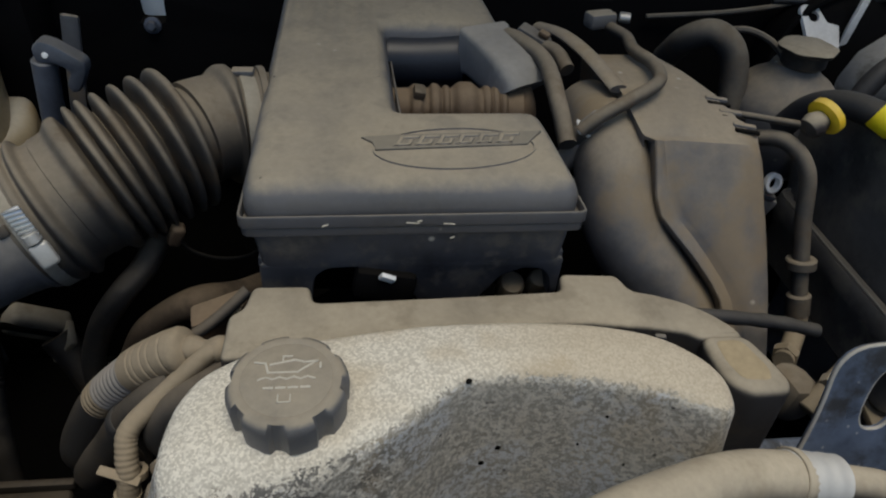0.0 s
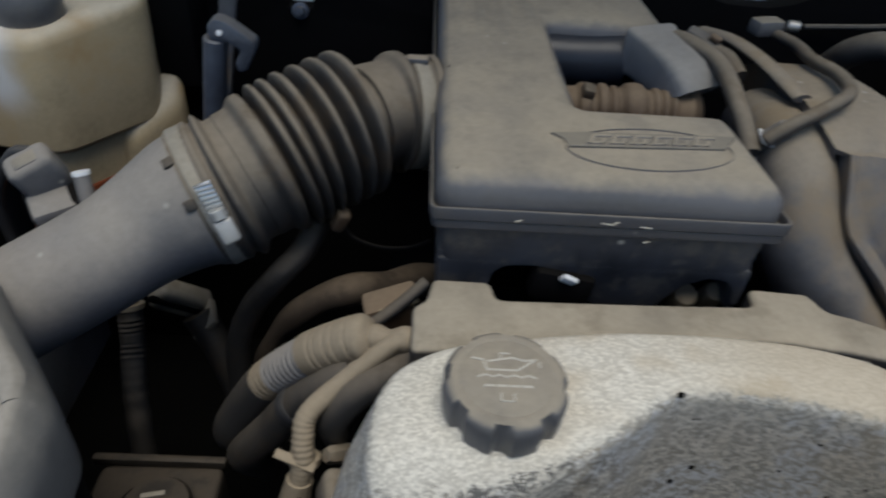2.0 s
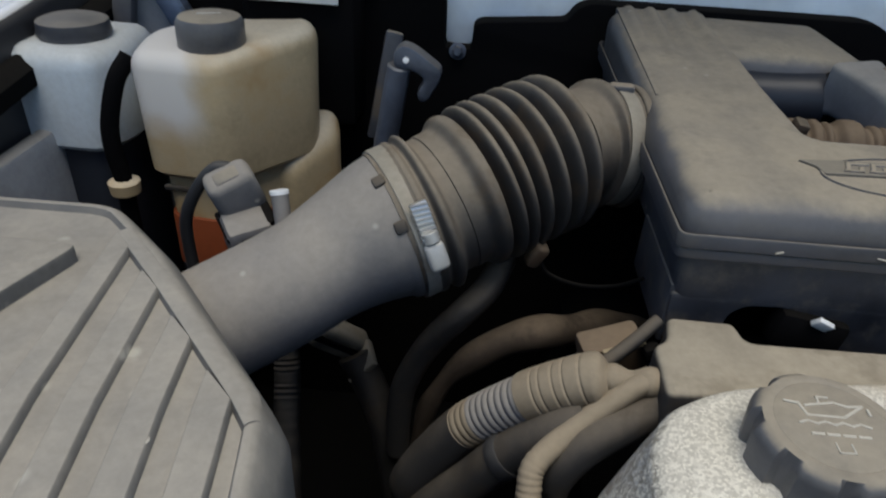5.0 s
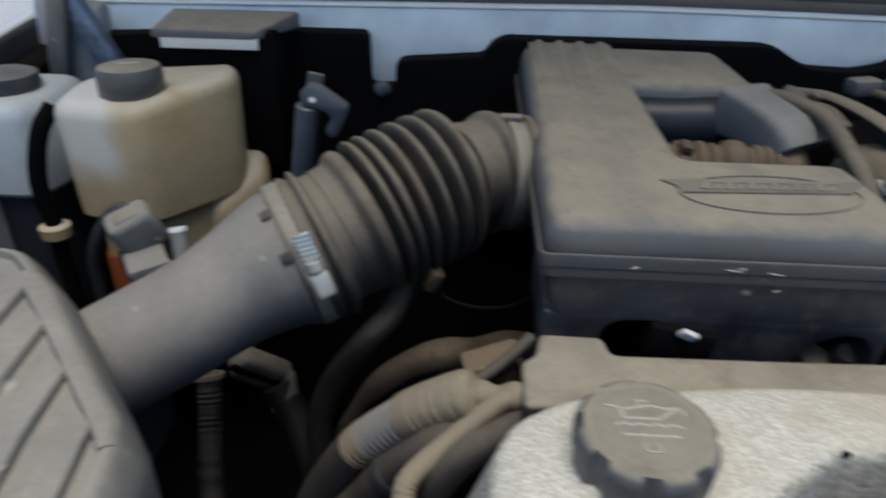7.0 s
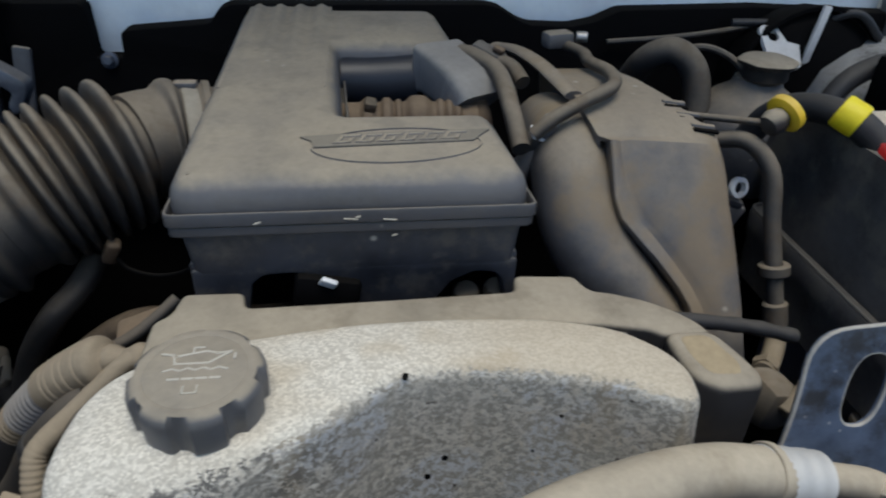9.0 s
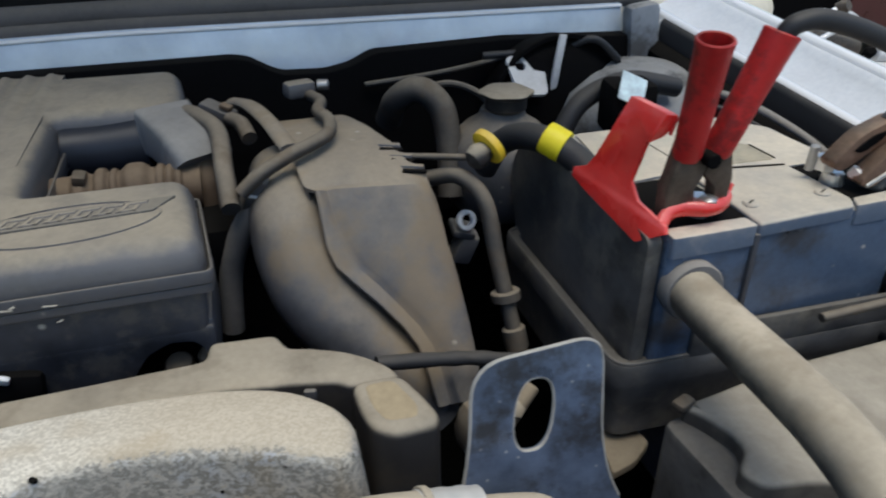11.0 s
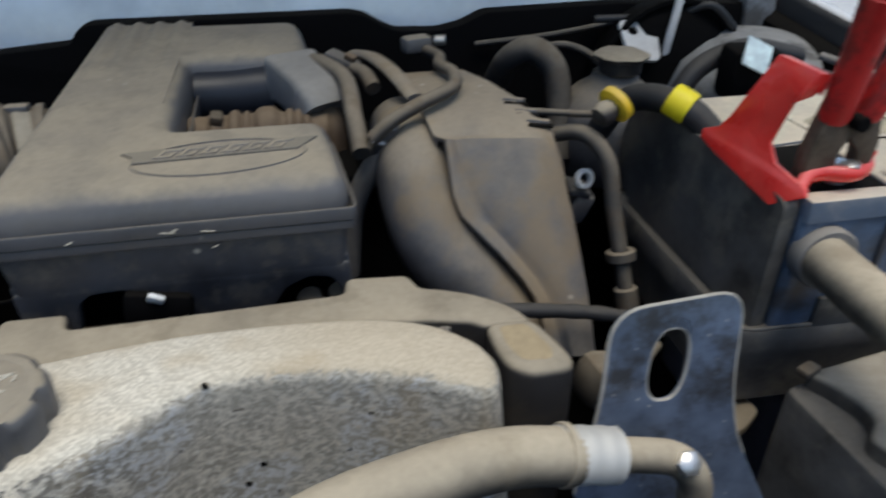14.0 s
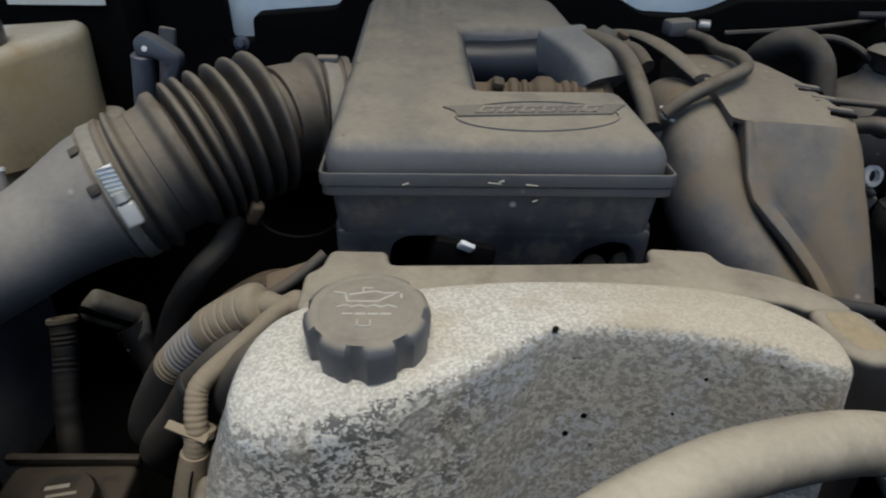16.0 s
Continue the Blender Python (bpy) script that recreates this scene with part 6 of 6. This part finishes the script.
part("arm", block((0.025, 0.02, 0.16), (-0.70, 0.83, 1.03), (0, 12, 0), 0.006), M_TUBE, st)
dk = thing("brake_line_arm", "tan dusty strip hanging beside the relay box", "bracket")
part("strip", block((0.020, 0.008, 0.13), (-0.392, 0.79, 0.955), (0, 10, 0), 0.004), M_DUCT, dk)

bt = thing("cowl_bolt", "dull blue grey bolt in the notch of the insulator", "bolt")
part("head", lathe([(0.007, 0), (0.007, 0.006), (0.005, 0.008)], (-0.314, 0.852, 0.984), (0, -1, 0.2), sides=6), M_HOOK2, bt)
part("washer", lathe([(0.010, -0.004), (0.010, 0.0), (0.007, 0.001)], (-0.314, 0.852, 0.984), (0, -1, 0.2), sides=20), M_HOOK2, bt)

# ---- yard behind the truck ----
dr = thing("beige_drum", "large beige plastic drum with a domed top in the yard", "drum")
part("shell", lathe([(0.38, 0), (0.41, 0.02), (0.43, 0.10), (0.43, 0.34), (0.43, 0.42), (0.42, 0.52), (0.38, 0.62), (0.30, 0.70), (0.15, 0.75), (0.03, 0.76)], (2.75, 3.55, 0.0), sides=40), M_BEIGE, dr)
car = thing("maroon_car", "dark maroon car parked behind", "car")
b = loft([[(x, y, z) for y, z in ((3.45, 0.25), (3.40, 0.55), (3.46, 0.85), (3.65, 0.92), (5.1, 0.95), (5.1, 0.25))] for x in np.linspace(3.75, 8.2, 6)])
part("body", b, M_MAROON, car)
# made-up black block that hides bright ground behind the scrap engine
b = loft([[(x, y, z) for y, z in ((3.52, 0.10), (3.47, 0.40), (3.50, 0.86), (3.62, 0.90), (5.0, 0.90), (5.0, 0.10))] for x in np.linspace(3.25, 3.74, 4)])
part("front", b, M_BLACK, car, "black block added to darken the gap beside the car")
part("cabin", loft([[(x + (0.15 if z > 1 else 0), y, z) for y, z in ((3.62, 0.9), (3.85, 1.42), (4.8, 1.45), (5.05, 0.9))] for x in (4.7, 7.5)]), M_GLASS, car)
for x in (4.75, 7.3):
    w = part("wheel", lathe([(0.20, 0), (0.31, 0.01), (0.33, 0.06), (0.33, 0.18), (0.30, 0.2)], (x, 3.40, 0.33), (0, 1, 0), sides=28), M_CABLE, car)
jk = thing("scrap_engine", "pale grey scrap engine with rods and fittings on it", "scrap engine")
part("body", block((0.40, 0.30, 0.52), (2.45, 2.08, 0.26), (0, 0, 20), 0.05, 3), M_DKMET, jk)
part("head", block((0.34, 0.15, 0.10), (2.44, 2.00, 0.535), (0, 6, 8), 0.035, 3), M_HUMP, jk, "pale dirty aluminium head")
part("rod", rod((2.045, 2.02, 0.695), (2.235, 2.02, 0.775), 0.014), M_HEM, jk, "white bar of the frame")
part("rod", rod((2.145, 2.02, 0.655), (2.31, 2.02, 0.725), 0.010), M_HEM, jk)
part("rod", rod((2.245, 2.02, 0.775), (2.40, 2.03, 0.700), 0.018), M_HUMP, jk)
part("rod", rod((2.10, 2.03, 0.735), (2.20, 2.03, 0.765), 0.020), M_HUMP, jk)
part("rod", rod((2.40, 2.03, 0.70), (2.55, 2.04, 0.665), 0.008), M_DKMET, jk)
part("joint", lathe([(0.022, -0.02), (0.026, 0.0), (0.020, 0.02)], (2.25, 2.01, 0.785), (0.3, -0.8, 0.4), sides=16), M_DKMET, jk)
part("fitting", lathe([(0.030, 0), (0.034, 0.05), (0.026, 0.08)], (2.55, 1.99, 0.575), (0.1, -0.2, 0.9), sides=16), M_HUMP, jk)
part("fitting", rod((2.42, 1.98, 0.612), (2.52, 1.98, 0.600), 0.028, 16), M_HUMP, jk)
part("fitting", lathe([(0.020, 0), (0.022, 0.03), (0.012, 0.04)], (2.39, 1.98, 0.612), (-0.4, -0.6, 0.5), sides=16), M_BLACK, jk)
part("block", block((0.30, 0.12, 0.12), (2.30, 2.10, 0.615), (0, 14, 8), 0.03, 3), M_DKMET, jk)
part("port", block((0.05, 0.02, 0.012), (2.41, 1.925, 0.560), (20, 10, 8), 0.005, 2), M_BLACK, jk)

# ---- small things round the engine ----
kb = thing("sensor_block", "tan dusty sensor block behind the end of the hose", "sensor")
part("body", block((0.044, 0.026, 0.044), (-0.1730, 0.415, 0.902), (0, -14, 12), 0.004, 2), M_RUST, kb)
part("edge", block((0.030, 0.004, 0.003), (-0.170, 0.401, 0.9245), (0, -14, 12), 0.001), M_GOLD, kb, "pale worn edge")
part("socket", block((0.012, 0.010, 0.012), (-0.152, 0.400, 0.924), (0, -14, 12), 0.003), M_BLACK, kb)
cs = thing("side_casting", "tan dusty casting lump on the engine's flank", "casting")
part("lump", tube([(-0.150, 0.350, 0.928), (-0.176, 0.342, 0.914), (-0.193, 0.337, 0.904), (-0.206, 0.333, 0.890), (-0.213, 0.331, 0.872), (-0.212, 0.335, 0.850)], lambda f, s: 0.009 + 0.004 * math.sin(f * 3.1), 16), M_DIM, cs)
part("nut", lathe([(0.007, -0.02), (0.007, 0.0), (0.005, 0.003)], (-0.214, 0.314, 0.858), (-0.6, -0.5, 0.5), sides=6), M_RUB, cs)
part("lump", block((0.022, 0.030, 0.030), (-0.206, 0.284, 0.855), (0, 20, 10), 0.007, 3), M_RUB, cs)
part("lump", block((0.022, 0.026, 0.034), (-0.208, 0.254, 0.852), (8, 14, 0), 0.006, 3), M_RUB, cs)
for y, z in ((0.258, 0.905), (0.222, 0.90)):
    part("boss", lathe([(0.012, -0.03), (0.011, 0.0), (0.008, 0.004)], (-0.192, y, z - 0.032), (-0.5, -0.2, 0.8), sides=16), M_RAIL, cover)
tb = thing("black_conduit", "black ribbed conduit behind the harness rail", "conduit")
part("strand", tube([(0.215, 0.398, 0.912), (0.26, 0.402, 0.902), (0.30, 0.405, 0.892), (0.34, 0.405, 0.880)], lambda f, s: 0.0062 + 0.0004 * math.sin(s * 1900), 12, 14), M_CABLE, tb)
bo = thing("tan_fitting", "tan dusty fitting with bolts beside the lifting eye", "fitting")
part("body", block((0.035, 0.04, 0.04), (0.285, 0.345, 0.872), (0, 15, 10), 0.012), M_RUB, bo)
part("bolt", lathe([(0.008, 0), (0.008, 0.008), (0.005, 0.010)], (0.305, 0.335, 0.893), (0.2, -0.5, 0.8), sides=6), M_HOSE, bo)
part("bar", rod((0.285, 0.322, 0.878), (0.325, 0.345, 0.905), 0.007), M_CONN, bo)

# ---- plugs and small lines between resonator and duct ----
pg = thing("injector_plug", "dark dusty electrical plug beside the elbow", "plug")
part("shell", block((0.036, 0.022, 0.020), (0.118, 0.694, 1.032), (0, 20, -30), 0.004), M_BOX, pg)
part("latch", block((0.012, 0.010, 0.006), (0.128, 0.684, 1.042), (0, 20, -30), 0.002), M_RUST, pg)
part("boot", tube([(0.128, 0.684, 1.030), (0.140, 0.668, 1.028), (0.146, 0.645, 1.020)], 0.008, 10), M_RUB, pg)
pg = thing("loom_plug", "grey dusty connector hanging from the harness", "plug")
part("shell", block((0.017, 0.017, 0.022), (0.140, 0.549, 0.996), (12, 20, 0), 0.004), M_RUB, pg)
part("collar", block((0.019, 0.019, 0.003), (0.143, 0.547, 1.006), (12, 20, 0), 0.001), M_PALE, pg)
pg = thing("sensor_plug", "grey blue sensor plug below the hose", "plug")
part("shell", block((0.020, 0.022, 0.034), (0.336, 0.545, 0.920), (10, 18, 0), 0.004), M_TUBE, pg)
part("cap", block((0.024, 0.026, 0.008), (0.333, 0.543, 0.940), (10, 18, 0), 0.003), M_BOX, pg)
fl = thing("fuel_line", "thin dark line running along the firewall", "pipe")
part("strand", tube([(0.30, 0.845, 1.005), (0.386, 0.84, 1.012), (0.447, 0.838, 1.020), (0.52, 0.838, 1.032), (0.572, 0.838, 1.040), (0.634, 0.836, 1.018)], 0.0035, 8), M_RUB, fl)
fl = thing("vacuum_line", "thin dusty line beside the fluid reservoir", "pipe")
part("strand", tube([(0.352, 0.76, 1.018), (0.385, 0.752, 1.024), (0.415, 0.745, 1.014), (0.43, 0.73, 1.000)], 0.004, 8), M_RUB, fl)
for x, y, z, r in ((0.066, 0.446, 0.910, 0.012), (0.090, 0.446, 0.914, 0.010)):
    kn = thing("casting_boss", "tan dusty casting boss under the resonator", "casting", "bosses under the resonator")
    part("knob", lathe([(r, -0.02), (r, 0.0), (r * 0.8, 0.005), (r * 0.3, 0.007)], (x, y, z), (0, -0.5, 0.9), sides=16), M_CONN, kn)
